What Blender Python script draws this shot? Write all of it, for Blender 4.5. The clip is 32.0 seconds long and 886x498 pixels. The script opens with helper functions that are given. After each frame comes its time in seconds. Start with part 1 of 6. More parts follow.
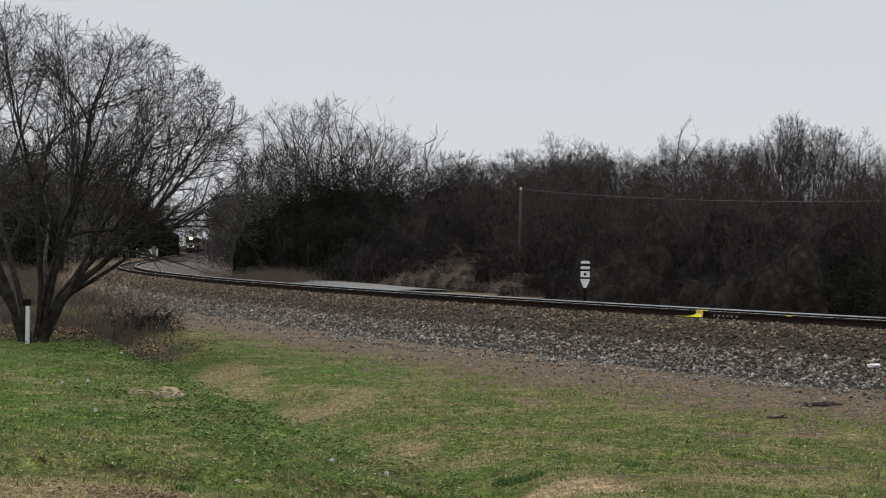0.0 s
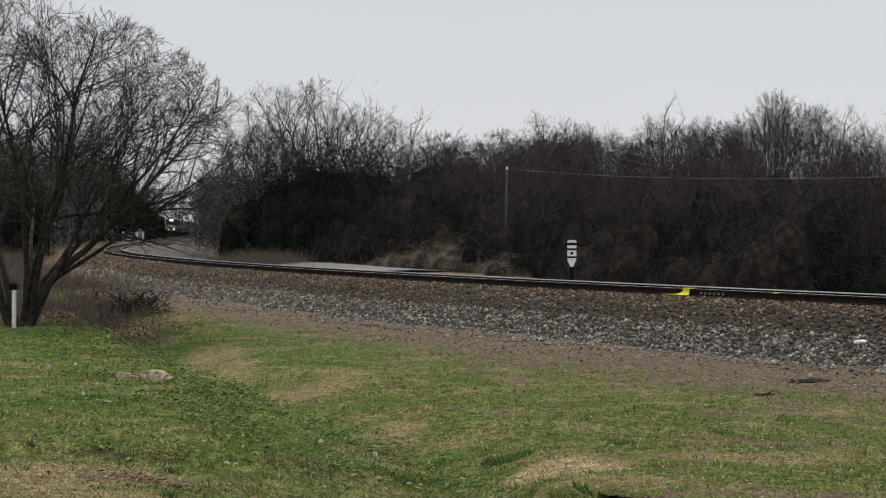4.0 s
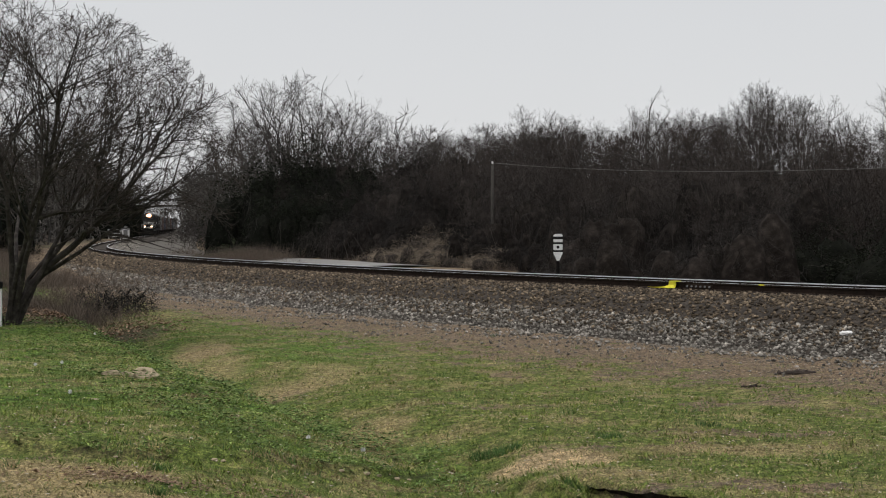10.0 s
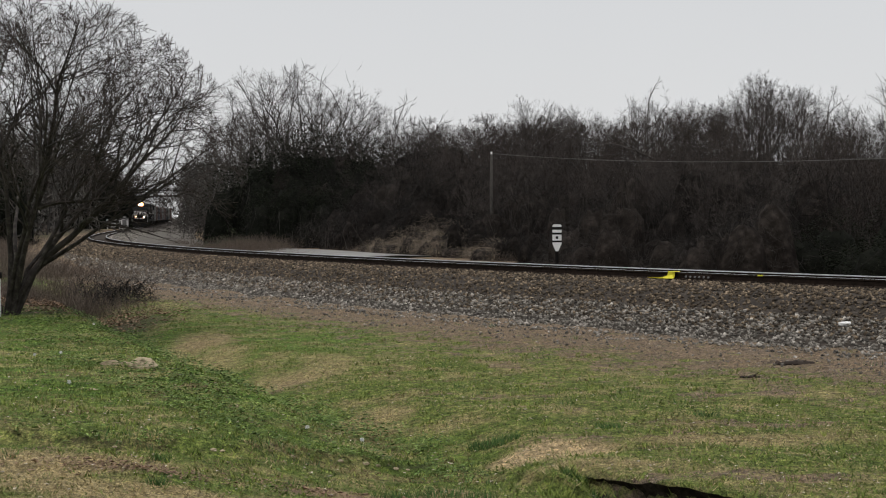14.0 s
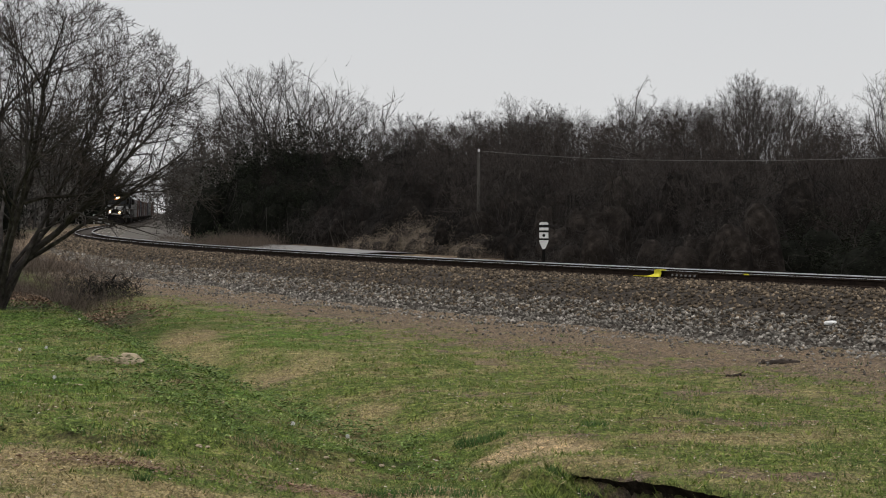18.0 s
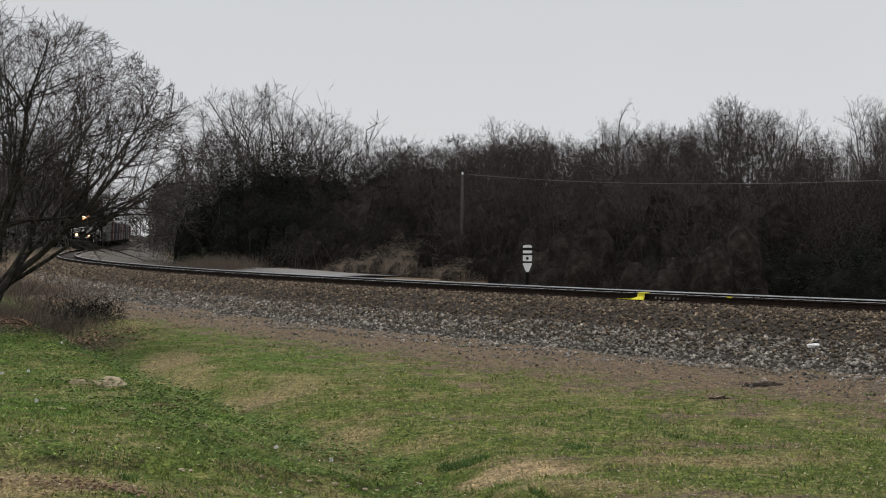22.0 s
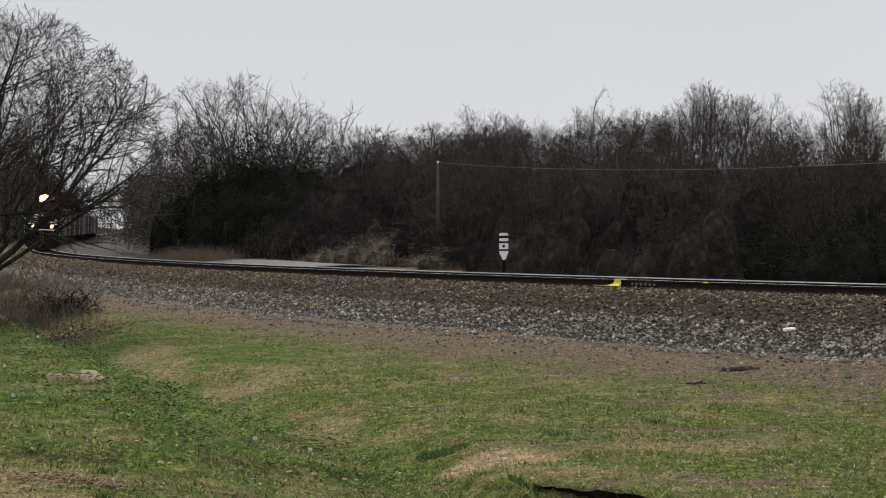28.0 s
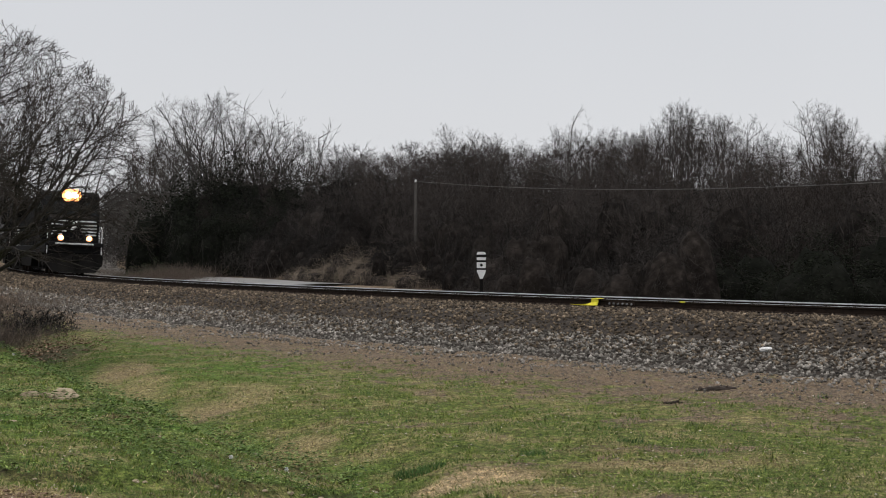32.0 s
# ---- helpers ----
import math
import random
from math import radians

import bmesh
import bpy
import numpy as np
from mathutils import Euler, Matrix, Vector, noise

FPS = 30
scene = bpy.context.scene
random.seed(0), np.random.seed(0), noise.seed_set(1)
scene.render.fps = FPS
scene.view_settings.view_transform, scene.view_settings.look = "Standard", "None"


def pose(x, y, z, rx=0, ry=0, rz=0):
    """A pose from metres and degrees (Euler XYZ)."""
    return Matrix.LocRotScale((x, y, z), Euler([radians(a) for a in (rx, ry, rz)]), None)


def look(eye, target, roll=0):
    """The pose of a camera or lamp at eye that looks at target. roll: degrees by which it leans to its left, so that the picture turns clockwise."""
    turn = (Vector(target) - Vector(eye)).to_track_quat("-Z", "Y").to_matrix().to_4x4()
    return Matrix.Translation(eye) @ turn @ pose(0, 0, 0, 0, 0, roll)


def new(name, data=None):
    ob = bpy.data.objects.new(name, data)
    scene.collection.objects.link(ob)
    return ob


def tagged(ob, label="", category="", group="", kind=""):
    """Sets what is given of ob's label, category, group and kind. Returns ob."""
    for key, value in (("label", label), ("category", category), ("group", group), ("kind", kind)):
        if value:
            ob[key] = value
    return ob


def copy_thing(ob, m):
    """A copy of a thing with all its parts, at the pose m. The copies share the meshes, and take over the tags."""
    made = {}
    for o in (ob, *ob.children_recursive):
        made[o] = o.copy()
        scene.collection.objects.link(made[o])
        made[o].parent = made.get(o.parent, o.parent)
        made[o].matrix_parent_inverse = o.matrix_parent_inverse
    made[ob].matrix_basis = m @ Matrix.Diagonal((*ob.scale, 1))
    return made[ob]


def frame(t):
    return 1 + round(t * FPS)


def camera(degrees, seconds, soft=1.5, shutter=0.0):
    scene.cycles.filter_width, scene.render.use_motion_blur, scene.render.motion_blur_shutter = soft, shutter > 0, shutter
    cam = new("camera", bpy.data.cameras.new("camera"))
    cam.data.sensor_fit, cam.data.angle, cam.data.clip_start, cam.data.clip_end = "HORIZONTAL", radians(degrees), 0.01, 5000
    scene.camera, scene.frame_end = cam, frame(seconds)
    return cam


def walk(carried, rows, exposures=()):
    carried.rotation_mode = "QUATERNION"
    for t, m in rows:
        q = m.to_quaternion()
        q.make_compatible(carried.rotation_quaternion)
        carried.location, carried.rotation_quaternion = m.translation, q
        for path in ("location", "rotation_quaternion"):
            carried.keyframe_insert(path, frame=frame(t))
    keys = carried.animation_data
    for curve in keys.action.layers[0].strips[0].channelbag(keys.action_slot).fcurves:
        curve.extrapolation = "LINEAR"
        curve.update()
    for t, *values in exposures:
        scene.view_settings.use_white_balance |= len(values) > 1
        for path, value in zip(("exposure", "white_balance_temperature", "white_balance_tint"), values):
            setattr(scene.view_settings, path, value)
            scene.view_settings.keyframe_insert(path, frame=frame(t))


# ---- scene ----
cam = camera(32.4, 32.0, soft=1.1)
EYE = 1.6
# seconds, turn to the right, tilt up, lean to the right (degrees); the camera turns on one spot
ROWS = [
    (0.0, -0.000, 0.317, -0.910), (0.5, 0.277, 0.342, -0.804), (1.0, 0.548, 0.367, -0.747), (1.5, 0.739, 0.343, -0.720),
    (2.0, 0.925, 0.331, -0.692), (2.5, 1.063, 0.188, -0.581), (3.0, 0.923, -0.023, -0.575), (3.5, 0.626, -0.319, -0.530),
    (5.5, 0.510, -0.487, -0.164), (6.0, 0.536, -0.498, -0.097), (6.5, 0.553, -0.586, -0.087), (7.0, 0.555, -0.734, 0.004),
    (7.5, 0.564, -0.904, 0.030), (8.0, 0.569, -0.890, 0.003), (8.5, 0.662, -0.832, 0.085), (9.0, 0.841, -0.678, 0.159),
    (9.5, 0.986, -0.575, 0.086), (10.0, 1.026, -0.608, 0.066), (10.5, 1.015, -0.654, 0.000), (11.0, 1.047, -0.664, -0.052),
    (11.5, 1.173, -0.558, 0.047), (12.0, 1.248, -0.441, 0.104), (12.5, 1.270, -0.421, 0.012), (13.0, 1.178, -0.567, -0.048),
    (13.5, 1.032, -0.787, -0.011), (14.0, 1.065, -0.970, 0.038), (14.5, 1.258, -1.053, 0.173), (15.0, 1.365, -1.226, 0.147),
    (15.5, 1.344, -1.360, 0.004), (17.5, 1.383, -1.204, -0.383), (18.0, 1.559, -1.076, -0.306), (18.5, 1.874, -1.005, -0.223),
    (19.0, 2.008, -0.974, -0.204), (19.5, 1.968, -0.837, -0.216), (20.0, 1.945, -0.708, -0.379), (20.5, 2.004, -0.546, -0.473),
    (21.0, 2.103, -0.373, -0.434), (21.5, 2.245, -0.264, -0.341), (22.0, 2.170, -0.211, -0.295),
    (22.5, 2.111, -0.139, -0.256), (23.0, 2.177, -0.171, -0.196), (23.5, 2.196, -0.217, -0.164), (24.0, 2.276, -0.180, -0.119),
    (24.5, 2.481, -0.053, 0.010), (26.5, 2.488, -0.064, 0.455), (27.0, 2.739, -0.479, 0.581), (27.5, 3.003, -0.858, 0.662),
    (28.0, 3.056, -0.632, 0.430), (28.5, 3.105, -0.476, 0.201), (29.0, 3.159, -0.531, 0.128), (29.5, 3.214, -0.561, 0.190),
    (30.0, 3.420, -0.420, 0.245), (30.5, 3.522, -0.272, 0.229), (31.0, 3.535, -0.149, 0.145), (31.5, 3.662, -0.049, 0.203),
    (32.0, 3.903, 0.069, 0.226),
]

# seconds, stops, white balance
EXPOSURES = [(0.0, -0.04, 6350, 9), (5.0, 0.0, 6500, 10), (9.0, 0.02, 6560, 10), (19.0, -0.05, 6600, 10), (23.0, -0.07, 6480, 10), (26.0, -0.06, 6480, 10), (29.0, 0.0, 6500, 11), (32.0, 0.0, 6470, 11)]


def eye_pose(turn, tilt, lean):
    a, b = radians(turn), radians(tilt)
    way = Vector((math.sin(a) * math.cos(b), math.cos(a) * math.cos(b), math.sin(b)))
    eye = Vector((0, 0, EYE))
    return look(eye, eye + way, -lean)


walk(cam, [(t, eye_pose(a, b, c)) for t, a, b, c in ROWS], EXPOSURES)

# ---- light ----
SUN_AZ, SUN_EL = radians(200), radians(74)
world = bpy.data.worlds.new("overcast_sky")
scene.world = world
world.use_nodes = True
wn, wl = world.node_tree.nodes, world.node_tree.links
wn.clear()
sky = wn.new("ShaderNodeTexSky")
sky.sky_type, sky.sun_disc = "NISHITA", False
sky.sun_elevation, sky.sun_rotation = SUN_EL, SUN_AZ
sky.dust_density = 4.0
bg_sky = wn.new("ShaderNodeBackground")
bg_sky.inputs["Strength"].default_value = 0.012
wl.new(sky.outputs["Color"], bg_sky.inputs["Color"])
# cloud cover: an even grey sheet, a little brighter towards the ground's rim
tc = wn.new("ShaderNodeTexCoord")
sep = wn.new("ShaderNodeSeparateXYZ")
wl.new(tc.outputs["Generated"], sep.inputs[0])
ramp = wn.new("ShaderNodeValToRGB")
ramp.color_ramp.elements[0].position, ramp.color_ramp.elements[0].color = 0.0, (0.70, 0.71, 0.725, 1)
ramp.color_ramp.elements[1].position, ramp.color_ramp.elements[1].color = 0.35, (0.57, 0.582, 0.60, 1)
wl.new(sep.outputs["Z"], ramp.inputs[0])
cloud = wn.new("ShaderNodeTexNoise")
cloud.inputs["Scale"].default_value, cloud.inputs["Detail"].default_value = 2.2, 4
wl.new(tc.outputs["Generated"], cloud.inputs["Vector"])
cmul = wn.new("ShaderNodeMapRange")
cmul.inputs["To Min"].default_value, cmul.inputs["To Max"].default_value = 0.93, 1.07
wl.new(cloud.outputs["Fac"], cmul.inputs["Value"])
bg_cloud = wn.new("ShaderNodeBackground")
wl.new(ramp.outputs["Color"], bg_cloud.inputs["Color"])
wl.new(cmul.outputs[0], bg_cloud.inputs["Strength"])
add = wn.new("ShaderNodeAddShader")
wl.new(bg_sky.outputs[0], add.inputs[0])
wl.new(bg_cloud.outputs[0], add.inputs[1])
wout = wn.new("ShaderNodeOutputWorld")
wl.new(add.outputs[0], wout.inputs["Surface"])

sun = new("sun", bpy.data.lights.new("sun", "SUN"))
sun.data.energy, sun.data.angle, sun.data.color = 1.85, radians(45), (1.0, 0.97, 0.93)
sun.matrix_world = look((0, 0, 30), (math.sin(SUN_AZ) * -20 * math.cos(SUN_EL), math.cos(SUN_AZ) * -20 * math.cos(SUN_EL), 30 - 20 * math.sin(SUN_EL)))


# ---- materials ----
def material(name, colours, scale=3.0, detail=6, rough=0.85, bump=0.3, bump_scale=40.0, metal=0.0, spots=None, per_piece=0.0, spec=0.3):
    """Two-scale noise between colours, with bump. spots: (colour, scale, threshold) of a second stain layer."""
    m = bpy.data.materials.new(name)
    m.use_nodes = True
    n, l = m.node_tree.nodes, m.node_tree.links
    b = n["Principled BSDF"]
    b.inputs["Roughness"].default_value, b.inputs["Metallic"].default_value = rough, metal
    b.inputs["Specular IOR Level"].default_value = spec
    co = n.new("ShaderNodeTexCoord")
    tex = n.new("ShaderNodeTexNoise")
    tex.inputs["Scale"].default_value, tex.inputs["Detail"].default_value = scale, detail
    tex.inputs["Roughness"].default_value = 0.65
    l.new(co.outputs["Object"], tex.inputs["Vector"])
    r = n.new("ShaderNodeValToRGB")
    els = r.color_ramp.elements
    while len(els) < len(colours):
        els.new(0.5)
    for i, c in enumerate(colours):
        els[i].position = 0.3 + 0.4 * i / max(1, len(colours) - 1)
        els[i].color = (*c, 1)
    l.new(tex.outputs["Fac"], r.inputs[0])
    col = r.outputs["Color"]
    if spots:
        t2 = n.new("ShaderNodeTexNoise")
        t2.inputs["Scale"].default_value, t2.inputs["Detail"].default_value = spots[1], 5
        l.new(co.outputs["Object"], t2.inputs["Vector"])
        mr = n.new("ShaderNodeMapRange")
        mr.inputs["From Min"].default_value, mr.inputs["From Max"].default_value = spots[2], spots[2] + 0.1
        l.new(t2.outputs["Fac"], mr.inputs["Value"])
        mx = n.new("ShaderNodeMixRGB")
        mx.inputs["Color2"].default_value = (*spots[0], 1)
        l.new(mr.outputs[0], mx.inputs["Fac"])
        l.new(col, mx.inputs["Color1"])
        col = mx.outputs[0]
    if per_piece:
        g = n.new("ShaderNodeNewGeometry")
        oi = n.new("ShaderNodeObjectInfo")
        ad = n.new("ShaderNodeMath")
        ad.operation = "ADD"
        l.new(g.outputs["Random Per Island"], ad.inputs[0])
        l.new(oi.outputs["Random"], ad.inputs[1])
        fr = n.new("ShaderNodeMath")
        fr.operation = "FRACT"
        l.new(ad.outputs[0], fr.inputs[0])
        mr2 = n.new("ShaderNodeMapRange")
        mr2.inputs["To Min"].default_value, mr2.inputs["To Max"].default_value = 1 - per_piece, 1 + per_piece
        l.new(fr.outputs[0], mr2.inputs["Value"])
        hsv = n.new("ShaderNodeHueSaturation")
        l.new(mr2.outputs[0], hsv.inputs["Value"])
        l.new(col, hsv.inputs["Color"])
        col = hsv.outputs[0]
    l.new(col, b.inputs["Base Color"])
    if bump:
        t3 = n.new("ShaderNodeTexNoise")
        t3.inputs["Scale"].default_value, t3.inputs["Detail"].default_value = bump_scale, 4
        l.new(co.outputs["Object"], t3.inputs["Vector"])
        bp = n.new("ShaderNodeBump")
        bp.inputs["Strength"].default_value, bp.inputs["Distance"].default_value = bump, 0.02
        l.new(t3.outputs["Fac"], bp.inputs["Height"])
        l.new(bp.outputs[0], b.inputs["Normal"])
    return m


def glow(name, colour, strength):
    m = bpy.data.materials.new(name)
    m.use_nodes = True
    b = m.node_tree.nodes["Principled BSDF"]
    b.inputs["Base Color"].default_value = (*colour, 1)
    b.inputs["Emission Color"].default_value = (*colour, 1)
    b.inputs["Emission Strength"].default_value = strength
    return m


BARK = material("grey_brown_bark", [(0.014, 0.0117, 0.0106), (0.034, 0.029, 0.026), (0.085, 0.074, 0.067)], 6, rough=0.95, bump=0.6, bump_scale=30)
TWIG = material("dark_twigs", [(0.024, 0.0185, 0.016), (0.060, 0.047, 0.040)], 2, rough=0.95, bump=0, per_piece=0.35)
PALE_BARK = material("pale_grey_bark", [(0.038, 0.0335, 0.031), (0.076, 0.068, 0.0625)], 2, rough=0.95, bump=0.4, per_piece=0.2)
PALE_TWIG = material("pale_grey_twigs", [(0.040, 0.034, 0.0315), (0.078, 0.068, 0.063)], 1.5, rough=0.95, bump=0, per_piece=0.25)
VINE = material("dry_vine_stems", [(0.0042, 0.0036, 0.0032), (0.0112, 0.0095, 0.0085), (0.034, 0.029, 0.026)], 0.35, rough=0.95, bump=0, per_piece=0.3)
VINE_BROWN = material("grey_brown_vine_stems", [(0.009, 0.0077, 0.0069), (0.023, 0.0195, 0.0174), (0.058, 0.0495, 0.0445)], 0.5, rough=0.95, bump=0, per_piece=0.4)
WOOD_TWIG = material("brown_grey_twigs", [(0.036, 0.0295, 0.0265), (0.080, 0.0665, 0.0595)], 0.6, rough=0.95, bump=0, per_piece=0.25)
DRY_WEED = material("dry_weed_stalks", [(0.13, 0.104, 0.078), (0.26, 0.214, 0.164)], 1.2, rough=0.95, bump=0, per_piece=0.35)
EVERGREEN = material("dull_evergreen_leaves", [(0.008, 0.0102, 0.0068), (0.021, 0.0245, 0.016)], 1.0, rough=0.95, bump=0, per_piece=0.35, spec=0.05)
RUST_STONE = material("rust_brown_ballast_stone", [(0.018, 0.0140, 0.0100), (0.094, 0.071, 0.048), (0.29, 0.228, 0.162)], 5, rough=0.95, bump=0.3, per_piece=0.75)
GREY_STONE = material("grey_ballast_stone", [(0.045, 0.041, 0.037), (0.160, 0.147, 0.128), (0.42, 0.39, 0.35)], 5, rough=0.95, bump=0.3, per_piece=0.65)
# fines under the stones, darkened with the shade of the gaps between them
BED = material("ballast_fines_gap_shade", [(0.012, 0.0095, 0.0075), (0.034, 0.027, 0.021), (0.085, 0.07, 0.057)], 7, rough=0.98, bump=0.9, bump_scale=25)
STEEL_TOP = material("polished_rail_head", [(0.66, 0.66, 0.67), (0.82, 0.82, 0.83)], 2, rough=0.42, metal=0.95, bump=0.03)
RAIL_RUST = material("rusted_rail_web", [(0.014, 0.010, 0.008), (0.036, 0.025, 0.019)], 8, rough=0.95, bump=0.3, spec=0.1)
TIE_WOOD = material("creosoted_tie_wood", [(0.025, 0.021, 0.018), (0.07, 0.058, 0.05)], 9, rough=0.95, bump=0.6, per_piece=0.3)
YELLOW = material("yellow_paint", [(0.70, 0.62, 0.03), (0.80, 0.74, 0.06)], 6, rough=0.5, bump=0.1)
WHITE = material("weathered_white_paint", [(0.62, 0.62, 0.62), (0.80, 0.80, 0.79)], 4, rough=0.6, bump=0.1)
BLACK = material("black_paint", [(0.006, 0.006, 0.0065), (0.014, 0.0135, 0.013)], 3, rough=0.75, bump=0.05, spec=0.08)
DARK_STEEL = material("grimy_dark_steel", [(0.004, 0.0037, 0.0035), (0.011, 0.010, 0.009)], 3, rough=0.85, bump=0.2, spec=0.1)
ROAD_GRAVEL = material("pale_wet_gravel_road", [(0.17, 0.162, 0.15), (0.27, 0.258, 0.242)], 0.8, rough=0.42, bump=0.25, bump_scale=8, spots=((0.12, 0.112, 0.10), 0.3, 0.58), spec=0.5)
WOOD_GREY = material("weathered_grey_pole_wood", [(0.065, 0.06, 0.055), (0.12, 0.112, 0.102)], 5, rough=0.95, bump=0.4)
WIRE = material("dull_aluminium_wire", [(0.15, 0.15, 0.145), (0.22, 0.215, 0.21)], 5, rough=0.7, bump=0)
SANDSTONE = material("pale_buff_stone", [(0.26, 0.205, 0.135), (0.46, 0.385, 0.27)], 6, rough=0.95, bump=0.6)
OLD_LOG = material("rotten_dark_wood", [(0.022, 0.017, 0.014), (0.07, 0.055, 0.045)], 8, rough=0.95, bump=0.7)
GLASS = material("dark_cab_glass", [(0.006, 0.007, 0.007), (0.010, 0.011, 0.011)], 2, rough=0.12, bump=0, spec=0.25)
CAR_RED = material("oxide_red_car_paint", [(0.075, 0.034, 0.028), (0.12, 0.052, 0.042)], 1.2, rough=0.7, bump=0.1)
CAR_BLUE = material("faded_blue_car_paint", [(0.034, 0.042, 0.062), (0.058, 0.068, 0.092)], 1.2, rough=0.7, bump=0.1)
CAR_GREY = material("dirty_grey_car_paint", [(0.12, 0.12, 0.12), (0.22, 0.215, 0.21)], 1.2, rough=0.7, bump=0.1)
LAMP_WHITE = glow("lit_headlight", (1.0, 0.70, 0.42), 30.0)
LAMP_WARM = glow("lit_ditch_light", (1.0, 0.66, 0.38), 20.0)
# added glow that stands in for the bloom round lit lamps
LAMP_BLOOM = glow("lamp_bloom_glow", (1.0, 0.38, 0.13), 3.2)
GRAVEL_LOT = material("dull_beige_gravel", [(0.075, 0.068, 0.060), (0.14, 0.128, 0.113)], 0.8, rough=0.9, bump=0.35, bump_scale=8, spots=((0.06, 0.055, 0.045), 0.25, 0.6), spec=0.15)
LEAF_DEAD = material("fallen_brown_leaves", [(0.13, 0.082, 0.052), (0.27, 0.18, 0.118)], 4, rough=0.9, bump=0, per_piece=0.4)
WEED_LEAF = material("broad_weed_leaves", [(0.032, 0.058, 0.014), (0.100, 0.164, 0.036), (0.27, 0.35, 0.095)], 2.5, rough=0.8, bump=0, per_piece=0.5)
GRASS_BLADE = material("short_grass_blades", [(0.074, 0.116, 0.024), (0.180, 0.245, 0.056)], 0.35, rough=0.8, bump=0, per_piece=0.4,
                       spots=((0.21, 0.165, 0.085), 0.9, 0.55))


# ---- mesh helpers ----
class Geo:
    """Collects vertices and faces for one mesh."""

    def __init__(self):
        self.v, self.f = [], []

    def tube(self, pts, radii, sides=4, cap=False):
        base, prev = len(self.v), None
        for i, p in enumerate(pts):
            a = pts[max(0, i - 1)]
            b = pts[min(len(pts) - 1, i + 1)]
            d = (b - a).normalized()
            u = d.orthogonal().normalized() if prev is None else (prev - d * prev.dot(d)).normalized()
            prev = u
            w = d.cross(u)
            for k in range(sides):
                q = 2 * math.pi * k / sides
                self.v.append(p + (u * math.cos(q) + w * math.sin(q)) * radii[i])
        for i in range(len(pts) - 1):
            for k in range(sides):
                a, b = base + i * sides + k, base + i * sides + (k + 1) % sides
                self.f.append((a, b, b + sides, a + sides))
        if cap:
            self.f.append(tuple(base + k for k in reversed(range(sides))))
            self.f.append(tuple(base + (len(pts) - 1) * sides + k for k in range(sides)))

    def ribbon(self, pts, width, side):
        """A tapering strip along pts, that faces across side."""
        base = len(self.v)
        n = len(pts)
        for i, p in enumerate(pts):
            w = side * (width * 0.5 * (1 - 0.75 * i / (n - 1)))
            self.v.append(p - w)
            self.v.append(p + w)
        for i in range(n - 1):
            a = base + 2 * i
            self.f.append((a, a + 1, a + 3, a + 2))

    def box(self, lo, hi, bev=0.0):
        """A box, its edges cut off by bev."""
        b = len(self.v)
        (x0, y0, z0), (x1, y1, z1) = lo, hi
        if bev <= 0:
            for z in (z0, z1):
                for x, y in ((x0, y0), (x1, y0), (x1, y1), (x0, y1)):
                    self.v.append(Vector((x, y, z)))
            self.f += [(b + 3, b + 2, b + 1, b), (b + 4, b + 5, b + 6, b + 7), (b, b + 1, b + 5, b + 4), (b + 1, b + 2, b + 6, b + 5), (b + 2, b + 3, b + 7, b + 6), (b + 3, b, b + 4, b + 7)]
            return
        rings = ((z0, bev), (z0 + bev, 0), (z1 - bev, 0), (z1, bev))
        for z, i in rings:
            for x, y in ((x0 + bev, y0 + i), (x1 - bev, y0 + i), (x1 - i, y0 + bev), (x1 - i, y1 - bev), (x1 - bev, y1 - i), (x0 + bev, y1 - i), (x0 + i, y1 - bev), (x0 + i, y0 + bev)):
                self.v.append(Vector((x, y, z)))
        for r in range(3):
            for k in range(8):
                a, c = b + 8 * r + k, b + 8 * r + (k + 1) % 8
                self.f.append((a, c, c + 8, a + 8))
        self.f.append(tuple(b + k for k in reversed(range(8))))
        self.f.append(tuple(b + 24 + k for k in range(8)))

    def disc(self, centre, axis, radius, depth, sides=16):
        c, a = Vector(centre), Vector(axis).normalized()
        self.tube([c - a * depth / 2, c + a * depth / 2], [radius, radius], sides, cap=True)

    def mesh(self, name, *mats, smooth=False):
        me = bpy.data.meshes.new(name)
        me.from_pydata([tuple(p) for p in self.v], [], self.f)
        for m in mats:
            me.materials.append(m)
        if smooth:
            me.polygons.foreach_set("use_smooth", [True] * len(me.polygons))
        return me


def part(name, geo, mat, parent=None, label="", smooth=False):
    ob = new(name, geo.mesh(name, mat, smooth=smooth))
    if parent is not None:
        ob.parent = parent
    if label:
        ob["label"] = label
    return ob


def empty(name, m):
    ob = new(name)
    ob.matrix_world = m
    return ob


def smooth_step(a, b, x):
    t = np.clip((x - a) / (b - a), 0, 1)
    return t * t * (3 - 2 * t)


# ---- the railway's line ----
RAIL_Z = 0.413          # top of rail by the camera
K_S = [0, 60, 120, 180, 260, 420]
K_V = [-0.00768, -0.00340, -0.00127, -0.00045, 0.00012, -0.00025]
S_MIN, S_MAX, DS = -70.0, 760.0, 0.5


